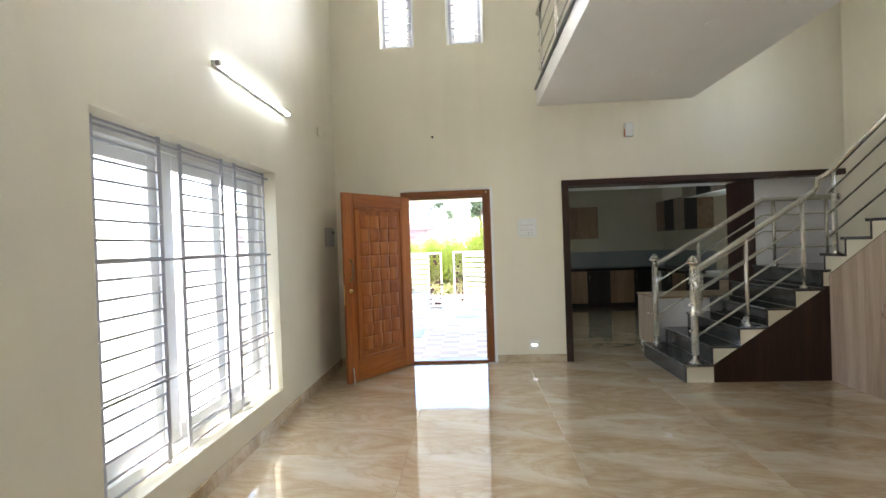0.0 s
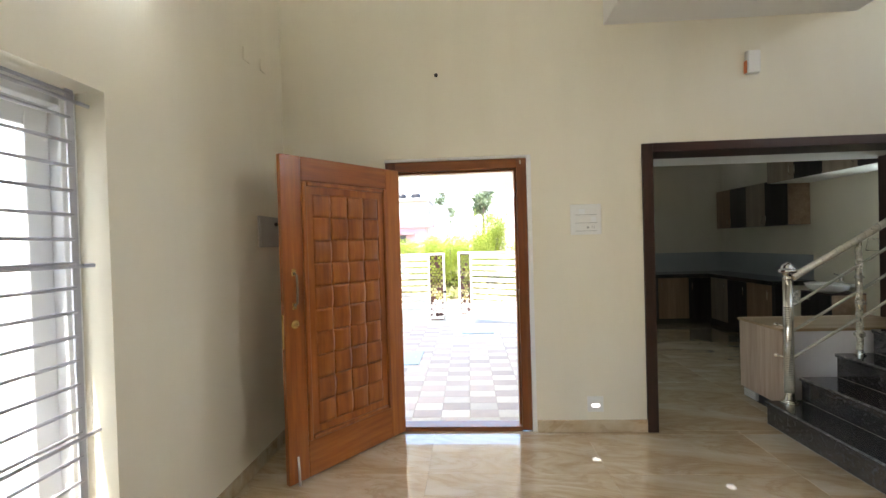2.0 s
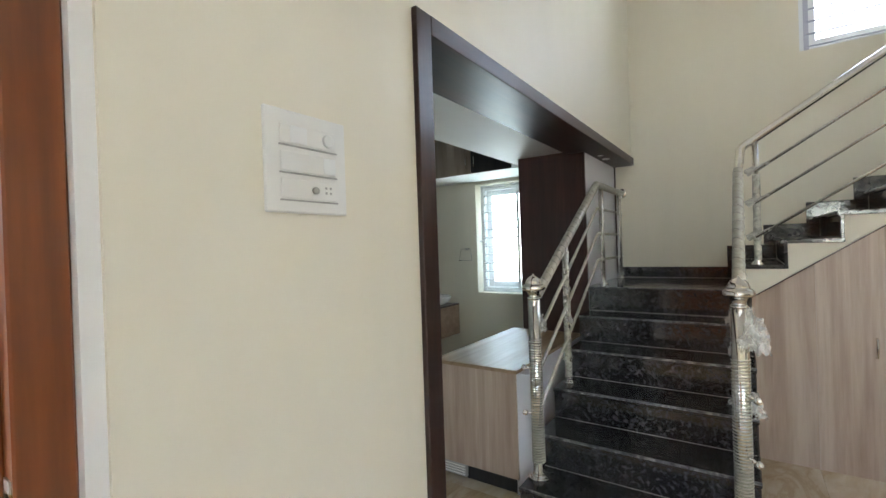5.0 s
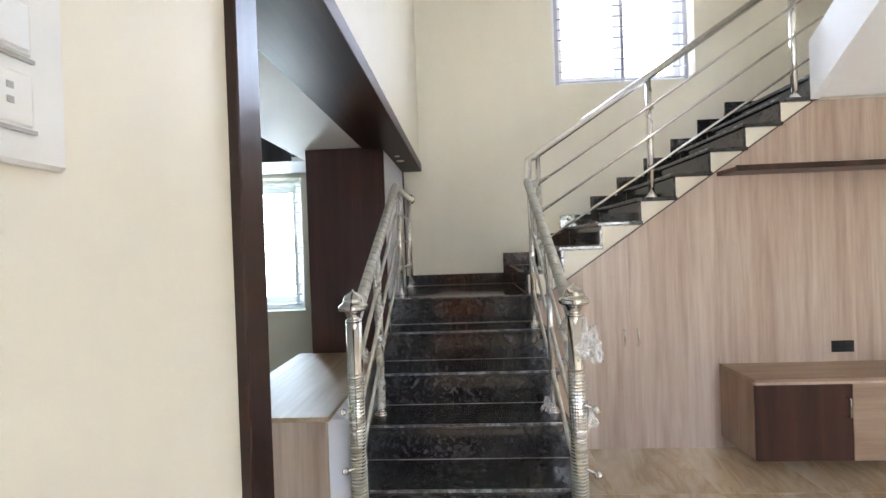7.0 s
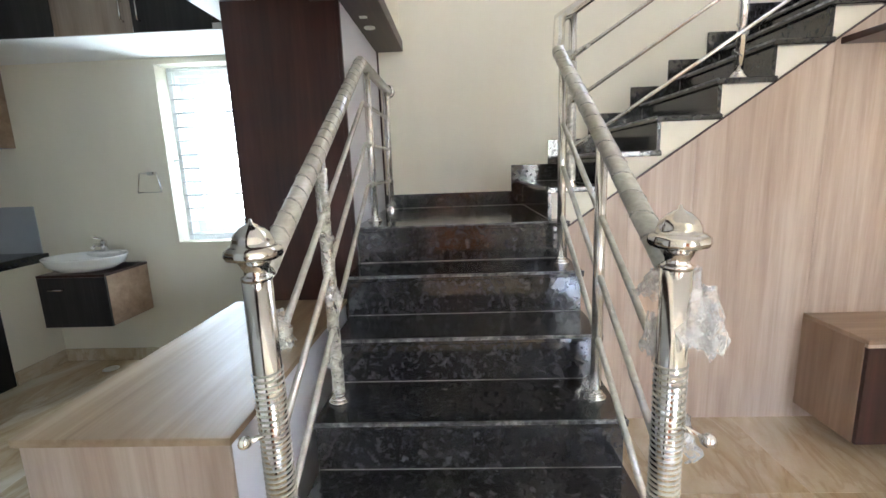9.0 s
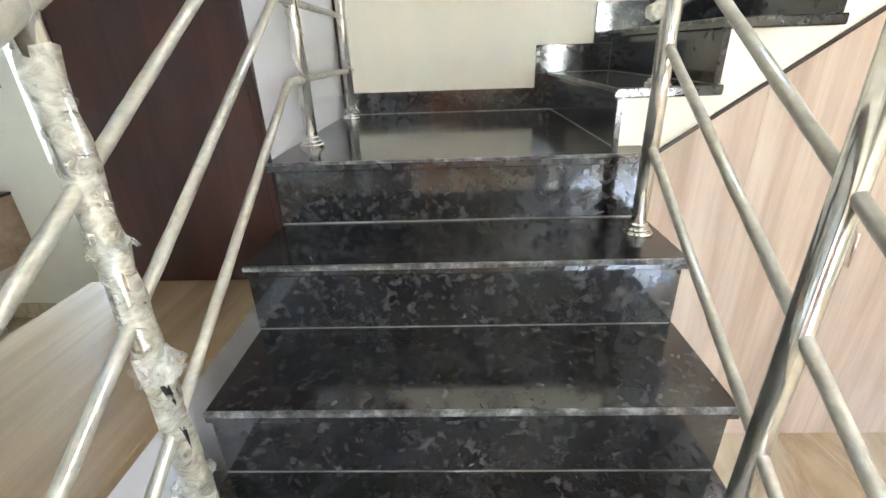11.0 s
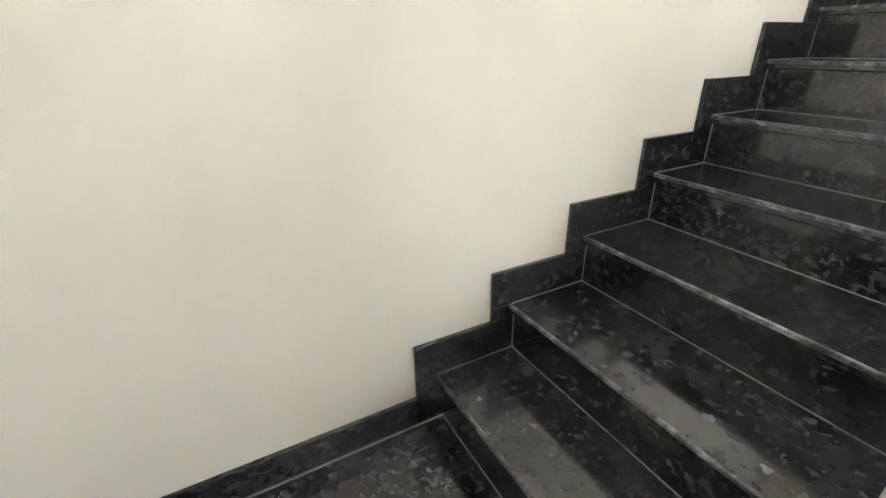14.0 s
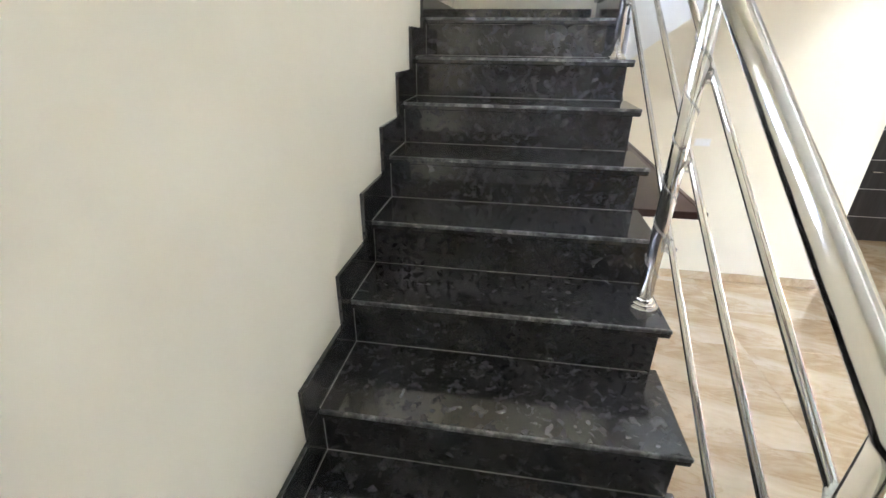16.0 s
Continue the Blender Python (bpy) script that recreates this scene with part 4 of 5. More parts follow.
def left_railing():
    g = thing("stair_railing", "polished steel stair railing beside the counter, partly wrapped in film", "railing", (2.36, 5.74, R1))
    y, s = 5.745, 0.585
    xa, za, xb = 2.40, 1.20, 3.70
    zb = za + s * (xb - xa)
    newel(g, 2.36, y, R1)
    h = part("handrail", T([(xa, y, za), (xb, y, zb), (EX - 0.03, y, zb)], 0.027, 16), STEEL, g)
    bm = Lathe([(0.027, 0), (0.045, 0.0), (0.045, 0.02), (0.030, 0.03)], (0, 0, 0), 20)
    bm.transform(pose(EX - 0.032, y, zb, 0, 90, 0))
    part("wall_flange", bm, STEEL, h)
    film_sleeve(h, [(xa, y, za), (xb, y, zb), (EX - 0.06, y, zb)], 0.0285, 3)
    film_bands(h, (xa + 0.05, y, za + 0.033), (xb, y, zb), 0.0285, 0.062)
    px = 2.905
    p1 = rod_post(g, px, y, R1 * 3, za + s * (px - xa))
    p2 = rod_post(g, 3.83, y, LZ, zb)
    p3 = rod_post(g, 4.46, y, LZ, zb)
    for o in OFF:
        r = part("thin_rail", T([(2.36, y, za - o - 0.015), (3.67, y, zb - o + 0.025), (3.71, y, zb - o + 0.04), (EX - 0.06, y, zb - o + 0.04)], 0.0097, 10), STEEL, g)
        film_sleeve(r, [(2.40, y, za - o - 0.015 + 0.04 * 0.62), (3.67, y, zb - o + 0.025), (3.71, y, zb - o + 0.04), (EX - 0.07, y, zb - o + 0.04)], 0.0108, int(o * 100), 0.06)
    for k, z in enumerate((0.55, 0.80)):
        bm = T([(2.36, y, z), (2.30, y + 0.035, z + 0.015)], 0.007, 8)
        lathe(bm, [(0.003, -0.016), (0.015, -0.007), (0.016, 0.0), (0.012, 0.011), (0.003, 0.016)], (2.29, y + 0.04, z + 0.017), 12)
        part("rail_end_ball", bm, STEEL, g)
    for pp, qx in ((p2, 3.83), (p3, 4.46)):
        film_bands(pp, (qx, y, LZ + 0.10), (qx, y, zb - 0.05), 0.0200, 0.13)
        film_sleeve(pp, [(qx, y, LZ + 0.05), (qx, y, zb - 0.03)], 0.0203, 62, 0.02, CLEARWRAP)
    for o in OFF:
        film_cone(p2, (3.79, y, zb - o + 0.035), (3.87, y, zb - o + 0.042), 0.014, 0.012, int(o * 55))
    film_tuft(p3, 4.46, y - 0.005, LZ + 0.06, 0.028, 3, 0.6)
    film_sleeve(p1, [(px, y, R1 * 3 + 0.04), (px, y, 1.44)], 0.0225, 51, 0.14, STREAKWRAP)
    film_bands(p1, (px, y, R1 * 3 + 0.05), (px, y, 1.40), 0.0214, 0.06)
    film_tuft(p1, px, y, 0.76, 0.034, 8, 0.8)
    film_tuft(p1, px, y, 1.02, 0.034, 5, 0.8)
    film_tuft(p1, px, y, 1.22, 0.026, 6, 0.8)
    film_tuft(g, 2.43, y - 0.01, 1.08, 0.035, 7, 1.8)
    return g


left_railing()


def right_railing():
    g = thing("stair_railing", "polished steel stair railing turning up the second flight", "railing", (2.36, 4.79, R1))
    y, s = 4.79, 0.638
    xa, za, xb = 2.40, 1.183, 3.59
    zb = za + s * (xb - xa)
    fx, sf = 3.722, 0.645
    rx = 3.688
    newel(g, 2.36, y, R1)
    fy0, fz0 = 4.76, 2.115
    fy1 = 2.72
    fz1 = fz0 + sf * (fy0 - fy1)
    h = part("handrail", T([(xa, y, za), (xb, y, zb), (xb + 0.035, y - 0.01, zb + 0.055), (xb + 0.045, y - 0.015, fz0 - 0.04), (fx - 0.02, fy0 - 0.0, fz0 - 0.0), (fx, fy0 - 0.06, fz0 + 0.06 * sf), (fx, fy1, fz1)], 0.027, 16), STEEL, g)
    film_sleeve(h, [(xa, y, za), (xb, y, zb)], 0.0285, 21)
    film_bands(h, (xa + 0.05, y, za + 0.033), (xb, y, zb), 0.0285, 0.085)
    px = 2.905
    p1 = rod_post(g, px, y, R1 * 3, za + s * (px - xa))
    p2 = rod_post(g, 3.48, y, R1 * 5, za + s * (3.48 - xa))
    p0 = rod_post(g, fx, 4.69, zj(1), fz0 + sf * (fy0 - 4.69))
    pm = rod_post(g, fx, 3.88, zj(4), fz0 + sf * (fy0 - 3.88), 0.0215)
    pt = rod_post(g, fx, 2.86, zj(8), fz0 + sf * (fy0 - 2.86), 0.0215)
    for z0, z1 in RAILS_R:
        r = part("thin_rail", T([(2.36, y, z0), (3.515, y, z1)], 0.0097, 10), STEEL, g)
        film_sleeve(r, [(2.40, y, z0 + 0.04 * (z1 - z0) / 1.155), (3.49, y, z1 - 0.025 * (z1 - z0) / 1.155)], 0.0106, int(z0 * 50), 0.06)
    for o in (0.218, 0.43, 0.66):
        r = part("thin_rail", T([(rx, 4.70, fz0 + sf * (fy0 - 4.70) - o), (rx, 2.68, fz0 + sf * (fy0 - 2.68) - o)], 0.0097, 10), STEEL, g)
        for pp in (4.69, 3.88, 2.86):
            zz = fz0 + sf * (fy0 - pp) - o
            part("bracket", T([(fx, pp, zz), (rx, pp, zz)], 0.008, 8), STEEL, r)
        for pp in (3.88,):
            film_tuft(r, rx + 0.01, pp, fz0 + sf * (fy0 - pp) - o, 0.024, int(o * 91), 0.5)
    film_bands(pm, (fx, 3.88, zj(4) + 0.10), (fx, 3.88, 2.6), 0.0225, 0.11)
    film_cone(p0, (fx, 4.69, 1.335), (fx, 4.69, 1.60), 0.0235, 0.0225, 2)
    film_cone(p0, (fx, 4.69, 1.60), (fx, 4.69, 1.92), 0.0225, 0.0215, 5)
    for o in (0.218, 0.43, 0.66):
        zz = fz0 + sf * (fy0 - 4.69) - o
        film_cone(p0, (fx - 0.01, 4.745, zz - 0.012), (fx - 0.004, 4.69, zz + 0.02), 0.024, 0.021, int(o * 77))
        film_cone(p0, (fx - 0.004, 4.70, zz), (rx - 0.004, 4.62, zz + 0.045), 0.016, 0.011, int(o * 91))
    for pp, pz0, pz1 in ((p1, R1 * 3, za + s * (px - xa)), (p2, R1 * 5, za + s * (3.48 - xa))):
        qx = px if pp is p1 else 3.48
        film_sleeve(pp, [(qx, y, pz0 + 0.05), (qx, y, pz1 - 0.03)], 0.0203, 61, 0.02, CLEARWRAP)
    film_tuft(g, 2.37, y - 0.035, 1.165, 0.055, 41, 2.0)
    film_tuft(g, 2.36, y - 0.075, 1.13, 0.040, 47, 2.6)
    film_tuft(g, 2.42, y + 0.01, 1.15, 0.045, 45, 0.4)
    film_tuft(g, 2.415, y + 0.03, 1.06, 0.022, 48, 4.0)
    film_tuft(p1, px - 0.01, y + 0.03, R1 * 3 + 0.07, 0.035, 49, 1.2)
    film_tuft(g, 2.38, y - 0.05, 0.80, 0.035, 43, 2.0)
    for k, z in enumerate((0.55, 0.82)):
        bm = T([(2.36, y, z), (2.30, y - 0.05, z - 0.01)], 0.007, 8)
        lathe(bm, [(0.003, -0.018), (0.017, -0.008), (0.018, 0.0), (0.013, 0.012), (0.003, 0.018)], (2.29, y - 0.058, z - 0.01), 12)
        part("rail_end_ball", bm, STEEL, g)
    return g


right_railing()


def gallery_railing():
    g = thing("gallery_railing", "steel railing with black granite kerb along the gallery edge", "railing", (0.97, 3, 3.45))
    part("kerb", B(0.90, 1.06, -3.4, NY - 0.001, 3.4505, 3.475, 0.003), GRANITE, g, "black granite edging")
    for y in (5.45, 4.55, 3.65, 2.75, 1.85):
        rod_post(g, 0.97, y, 3.475, 4.38)
    part("handrail", T([(0.97, -3.38, 4.40), (0.97, NY - 0.02, 4.40)], 0.027, 12), STEEL, g)
    for z in (3.70, 3.92, 4.14):
        part("thin_rail", T([(0.97, -3.38, z), (0.97, NY - 0.02, z)], 0.0105, 8), STEEL, g)


gallery_railing()

# ---- tall unit and counter beside the stairs ----
tu = thing("tall_unit", "tall brown laminate unit with a white back panel", "cabinet", (4.0, 6.1, 0))
part("side_panel", B(3.63, 3.649, 5.835, 6.39, 0.0, 2.247, 0.001), MAROON, tu)
part("back_panel", B(3.649, EX - 0.002, 5.815, 5.834, 0.72, 2.249, 0.001), WHITELAM, tu, "white laminate back panel")
part("back_panel_edge", B(3.63, 3.649, 5.815, 5.8345, 0.0, 2.249), MAROON, tu)
part("body", B(3.65, EX - 0.002, 5.835, 6.39, 0.0, 2.246), WENGE, tu)
part("corner_strip", B(EX - 0.012, EX - 0.001, 5.803, 5.8145, LZ, 2.224), WENGE, tu)

ct = thing("low_counter", "low oak laminate counter beside the stairs", "counter", (2.9, 6.2, 0))
part("counter_top", B(2.40, 3.629, 5.885, 6.49, 0.734, 0.757, 0.002), OAKX, ct)
part("end_panel", B(2.415, 2.435, 5.899, 6.48, 0.10, 0.7335, 0.001), OAK, ct)
part("body", B(2.436, 3.629, 5.92, 6.475, 0.10, 0.7335, 0.001), OAK, ct)
part("stair_side_panel", B(2.436, 3.629, 5.895, 5.9195, 0.0, 0.7335, 0.001), WHITELAM, ct, "white laminate panel")
part("end_filler", B(2.425, 2.4355, 5.802, 5.8985, 0.0, 0.7335, 0.001), WHITELAM, ct, "white laminate filler strip")
part("plinth", B(2.45, 3.62, 5.92, 6.45, 0.0, 0.0995), BLACKLAM, ct, "black plinth")
vent = part("vent_grille", B(2.425, 2.4495, 6.27, 6.45, 0.015, 0.095, 0.002), GREYPL, ct, "grey vent grille in the plinth")
for k in range(4):
    part("slat", B(2.421, 2.4255, 6.28, 6.44, 0.025 + 0.017 * k, 0.033 + 0.017 * k), PLASTIC, vent)

# ---- kitchen ----
def cabinet_door(parent, axis, plane, a0, a1, z0, z1, m, handle=None, out=-1):
    """A flat laminate door with its bar handle; plane: its front."""
    d0, d1 = sorted((plane, plane - out * 0.018))
    bm = B(d0, d1, a0 + 0.0015, a1 - 0.0015, z0, z1, 0.001) if axis == "y" else B(a0 + 0.0015, a1 - 0.0015, d0, d1, z0, z1, 0.001)
    d = part("door", bm, m, parent)
    if handle:
        a, h0, h1 = handle
        q = plane + out * 0.024
        put = (lambda v, z: (v, a, z)) if axis == "y" else (lambda v, z: (a, v, z))
        part("handle", T([put(plane, h0), put(q, h0 + 0.005), put(q, h1 - 0.005), put(plane, h1)], 0.0055, 8), STEEL, d, "steel bar handle")
    return d


structure("loft_slab", B(4.082, EX, 6.531, 8.535, 2.262, 2.30), WHITE, "white kitchen loft slab", "loft")
loft = thing("loft_cabinets", "row of grey ash and black laminate loft cabinets", "cabinet", (4.2, 8, 2.3))
part("body", B(4.10, EX - 0.002, 6.54, 8.598, 2.301, KC - 0.002), WENGE, loft)
edges = [6.669, 7.142, 7.622, 8.09, 8.60]
for i, (a, b) in enumerate(zip(edges, edges[1:])):
    m = BLACKLAM if i % 2 == 0 else ASHZ
    hy = b - 0.05 if i % 2 == 0 else a + 0.05
    cabinet_door(loft, "y", 4.08, a, b, 2.268, KC - 0.01, m, (hy, 2.33, 2.44))

up = thing("wall_cabinets", "black and walnut laminate kitchen wall cabinets", "cabinet", (4.4, 9.4, 1.6))
part("end_panel", B(4.32, EX - 0.002, 8.54, 8.5595, 1.68, 2.335, 0.001), OAKY, up)
part("body", B(4.32, EX - 0.002, 8.56, 10.29, 1.68, 2.335), WENGE, up)
edges = [8.541, 9.0, 9.452, 9.885, 10.295]
for i, (a, b) in enumerate(zip(edges, edges[1:])):
    cabinet_door(up, "y", 4.30, a, b, 1.68, 2.335, (BLACKLAM, ASHZ, BLACKLAM, OAKBZ)[i], (a + (0.05 if i % 2 else b - a - 0.05), 1.72, 1.83))
ub = thing("wall_cabinets", "walnut laminate wall cabinet on the back kitchen wall", "cabinet", (2.6, 10.5, 1.7))
part("body", B(2.1, 3.01, 10.38, KB - 0.002, 1.56, 2.295), WENGE, ub)
for i in range(2):
    cabinet_door(ub, "x", 10.36, 2.1 + 0.455 * i, 2.555 + 0.455 * i, 1.56, 2.295, OAKBZ, (2.505 + 0.1 * i, 1.62, 1.73))

structure("backsplash_east", B(EX - 0.008, EX - 0.0005, 8.5, KB - 0.001, 0.86, 1.25), SPLASH, "grey tiled splashback", "splashback")
structure("backsplash_north", B(KW + 0.001, EX - 0.0085, KB - 0.008, KB - 0.0005, 0.86, 1.25), SPLASH, "grey tiled splashback", "splashback")
wt = thing("kitchen_worktop", "black granite kitchen worktop", "worktop", (4.3, 9.5, 0.86))
part("slab", B(4.03, EX - 0.009, 8.445, KB - 0.009, 0.83, 0.893, 0.004), GRANITE, wt)
part("slab", B(KW + 0.001, 4.0295, 10.08, KB - 0.009, 0.83, 0.893, 0.004), GRANITE, wt)
structure("counter_end_wall", B(4.20, EX, 8.475, 8.60, 0, 0.829), CREAM, "cream painted wall under the worktop", "wall")
be = thing("base_cabinets", "black and grey ash kitchen base cabinets", "cabinet", (4.3, 9.5, 0.1))
part("body", B(4.10, EX - 0.002, 8.601, KB - 0.002, 0.10, 0.829), WENGE, be)
part("plinth", B(4.14, EX - 0.002, 8.601, KB - 0.002, 0.0, 0.0995), BLACKLAM, be)
part("end_panel", B(4.08, 4.1995, 8.475, 8.547, 0.0, 0.829, 0.001), BLACKLAM, be)
edges = [8.548, 9.113, 9.62, 10.115]
for i, (a, b) in enumerate(zip(edges, edges[1:])):
    cabinet_door(be, "y", 4.08, a, b, 0.10, 0.82, (OAKBZ, BLACKLAM, ASHZ)[i], (a + 0.06, 0.62, 0.74))
bn = thing("base_cabinets", "black and grey ash base cabinets along the back wall", "cabinet", (2.6, 10.4, 0.1))
part("body", B(KW + 0.002, 4.075, 10.14, KB - 0.002, 0.10, 0.829), WENGE, bn)
part("plinth", B(KW + 0.002, 4.095, 10.18, KB - 0.002, 0.0, 0.0995), BLACKLAM, bn)
edges = [KW + 0.005, 1.66, 2.16, 2.662, 3.176, 3.70, 4.074]
for i, (a, b) in enumerate(zip(edges, edges[1:])):
    cabinet_door(bn, "x", 10.12, a, b, 0.10, 0.82, (OAKBZ, BLACKLAM)[i % 2], (a + 0.05, 0.62, 0.74))


def wash_basin():
    v = thing("vanity_cabinet", "small wall-hung black and walnut vanity cabinet", "cabinet", (4.4, 7.93, 0.43))
    x0, x1, y0, y1, z0, z1 = 4.20, EX - 0.001, 7.69, 8.17, 0.43, 0.80
    part("body", B(x0 + 0.019, x1, y0, y1, z0, z1 - 0.018, 0.001), OAKY, v)
    part("top", B(x0, x1, y0 - 0.003, y1 + 0.003, z1 - 0.0175, z1, 0.002), WENGE, v)
    d = part("drawer_front", B(x0, x0 + 0.0185, y0, y1, z0, z1 - 0.019, 0.001), BLACKLAM, v)
    part("handle", T([(x0, 7.99, 0.70), (x0 - 0.02, 7.995, 0.70), (x0 - 0.02, 8.075, 0.70), (x0, 8.08, 0.70)], 0.006, 8), STEEL, d)
    b = thing("wash_basin", "oval white ceramic counter-top wash basin", "basin", (4.36, 7.93, z1))
    bm = bmesh.new()
    prof = [(0.10, 0.0), (0.17, 0.012), (0.225, 0.05), (0.245, 0.095), (0.250, 0.105), (0.238, 0.108), (0.225, 0.098), (0.19, 0.05), (0.11, 0.028), (0.02, 0.024)]
    lathe(bm, prof, (0, 0, 0), 36)
    bm.transform(Matrix.Translation((4.35, 7.93, z1)) @ Matrix.Diagonal((0.80, 1.12, 1, 1)))
    part("bowl", bm, CERAMIC, b)
    tap_deck = part("tap_ledge", B(4.50, 4.60, 7.80, 8.06, z1 + 0.06, z1 + 0.105, 0.012), CERAMIC, b)
    t = thing("basin_tap", "chrome single-lever basin tap", "tap", (4.53, 7.93, z1 + 0.105))
    part("body", T([(4.53, 7.93, z1 + 0.105), (4.53, 7.93, z1 + 0.185)], 0.022, 14), STEEL, t)
    part("spout", T([(4.53, 7.93, z1 + 0.15), (4.45, 7.93, z1 + 0.165), (4.42, 7.93, z1 + 0.145)], 0.012, 10), STEEL, t)
    part("lever", T([(4.53, 7.93, z1 + 0.185), (4.52, 7.93, z1 + 0.20), (4.44, 7.93, z1 + 0.225)], 0.009, 10), STEEL, t)
    r = thing("towel_ring", "square chrome towel ring on the wall", "towel ring", (EX, 7.53, 1.46))
    part("bracket", B(EX - 0.045, EX - 0.0005, 7.505, 7.555, 1.45, 1.475, 0.004), STEEL, r)
    part("ring", T([(EX - 0.04, 7.48, 1.465), (EX - 0.04, 7.61, 1.465), (EX - 0.04, 7.64, 1.325), (EX - 0.04, 7.46, 1.325), (EX - 0.04, 7.48, 1.465)], 0.004, 8), STEEL, r)
    fd = Lathe([(0.055, 0.0), (0.055, 0.003), (0.035, 0.003), (0.034, 0.001), (0.004, 0.001)], (4.45, 7.98, 0.0), 20)
    solo("floor_drain", fd, DULL, "round steel floor drain in the kitchen floor", "drain")


wash_basin()


# ---- hall fittings ----
tl = thing("tube_light", "lit white tube light on the cream wall", "light", (WX, 3.5, 2.82))
part("batten", B(WX, WX + 0.028, 2.90, 4.13, 2.80, 2.84, 0.004), PLASTIC, tl)
part("tube", T([(WX + 0.042, 2.94, 2.82), (WX + 0.042, 4.09, 2.82)], 0.014, 12), TUBEGLOW, tl, "glowing white tube")
for y in (2.90, 4.095):
    part("end_cap", B(WX + 0.0285, WX + 0.062, y, y + 0.035, 2.802, 2.838, 0.004), GREYPL if y < 3 else PLASTIC, tl)


def downlight(x, y, z, lit=True):
    d = thing("downlight", "small round recessed ceiling light" + (", lit" if lit else ", unlit"), "light", (x, y, z))
    part("rim", Lathe([(0.030, -0.004), (0.042, -0.006), (0.045, -0.001), (0.030, -0.0005)], (x, y, z), 20), PLASTIC, d)
    part("lens", Lathe([(0.030, -0.0035), (0.0005, -0.0035)], (x, y, z), 20), LEDGLOW if lit else PLASTIC, d)


downlight(2.016, 4.713, 3.25)
downlight(2.026, 3.707, 3.25, False)
kl = thing("kitchen_ceiling_light", "lit round surface light on the white kitchen ceiling", "light", (4.36, 10.12, KC))
part("rim", Lathe([(0.095, 0.0), (0.095, -0.02), (0.085, -0.03), (0.078, -0.022)], (4.36, 10.12, KC), 24), PLASTIC, kl)
part("diffuser", Lathe([(0.078, -0.022), (0.072, -0.045), (0.045, -0.06), (0.004, -0.065)], (4.36, 10.12, KC), 24), PANELGLOW, kl, "glowing white diffuser")


def switchboard(name, x0, x1, z0, z1, rows, label):
    s = thing(name, label, "switchboard", ((x0 + x1) / 2, NY, (z0 + z1) / 2))
    part("plate", B(x0, x1, NY - 0.012, NY - 0.0005, z0, z1, 0.004), PLASTIC, s)
    h = (z1 - z0 - 0.05) / rows
    for r in range(rows):
        a = z0 + 0.025 + h * r
        mo = part("module_frame", B(x0 + 0.038, x1 - 0.038, NY - 0.016, NY - 0.0125, a + 0.008, a + h - 0.008, 0.002), PLASTIC, s)
        # grey bar gives the shadow gap under each module row as colour
        part("shadow_line", B(x0 + 0.036, x1 - 0.036, NY - 0.0165, NY - 0.0125, a + 0.003, a + 0.0065), GREYPL, mo, "grey bar in place of the shadow gap under a module row")
        w = (x1 - x0 - 0.08) / 4
        if r == 0:
            bm = Lathe([(0.009, 0), (0.009, 0.006), (0.006, 0.007)], (0, 0, 0), 16)
            bm.transform(pose(x0 + 0.04 + w * 2.3, NY - 0.016, a + h / 2, 90, 0, 0))
            part("knob", bm, GREYPL, mo, "small grey knob")
            for q in (3.1, 3.45):
                for e in (0.4, 0.6):
                    part("socket_hole", B(x0 + 0.04 + w * q, x0 + 0.046 + w * q, NY - 0.0166, NY - 0.0158, a + h * e, a + h * e + 0.006), GREYPL, mo)
        elif r == 1:
            part("switch", B(x1 - 0.04 - w, x1 - 0.042, NY - 0.0185, NY - 0.0165, a + 0.012, a + h - 0.012, 0.001), UPVC, mo)
        else:
            part("switch", B(x0 + 0.04 + w * 0.6, x0 + 0.04 + w * 1.8, NY - 0.0185, NY - 0.0165, a + 0.012, a + h - 0.012, 0.001), UPVC, mo)
            bm = Lathe([(0.017, 0), (0.017, 0.005), (0.014, 0.007)], (0, 0, 0), 18)
            bm.transform(pose(x1 - 0.065, NY - 0.016, a + h / 2, 90, 0, 0))
            part("fan_regulator", bm, PLASTIC, mo)
    return s


switchboard("switchboard", 0.633, 0.876, 1.59, 1.833, 3, "white modular switchboard on the cream wall")

fl = thing("foot_light", "small square lit foot light low on the wall", "light", (0.8, NY, 0.2))
part("frame", B(0.733, 0.859, NY - 0.008, NY - 0.0005, 0.165, 0.29, 0.003), PLASTIC, fl)
part("lens", B(0.765, 0.827, NY - 0.011, NY - 0.0085, 0.205, 0.232, 0.002), FOOTGLOW, fl, "glowing white lens")

se = thing("motion_detector", "white alarm box with an orange side on the wall", "alarm", (2.04, NY, 2.9))
part("case", B(2.000, 2.098, NY - 0.05, NY - 0.0005, 2.80, 2.975, 0.008), PLASTIC, se)
part("side_strip", B(1.993, 1.9995, NY - 0.04, NY - 0.006, 2.805, 2.90, 0.002), ORANGE, se, "orange plastic strip")

db = thing("distribution_box", "grey metal box with a black knob on the wall", "electric box", (WX, 5.3, 1.67))
part("case", B(WX + 0.0005, WX + 0.014, 5.15, 5.47, 1.56, 1.79, 0.003), BOXGREY, db)
part("lid", B(WX + 0.014, WX + 0.020, 5.165, 5.455, 1.572, 1.765, 0.002), BOXGREY, db)
bm = Lathe([(0.016, 0), (0.016, 0.016), (0.012, 0.02)], (0, 0, 0), 14)
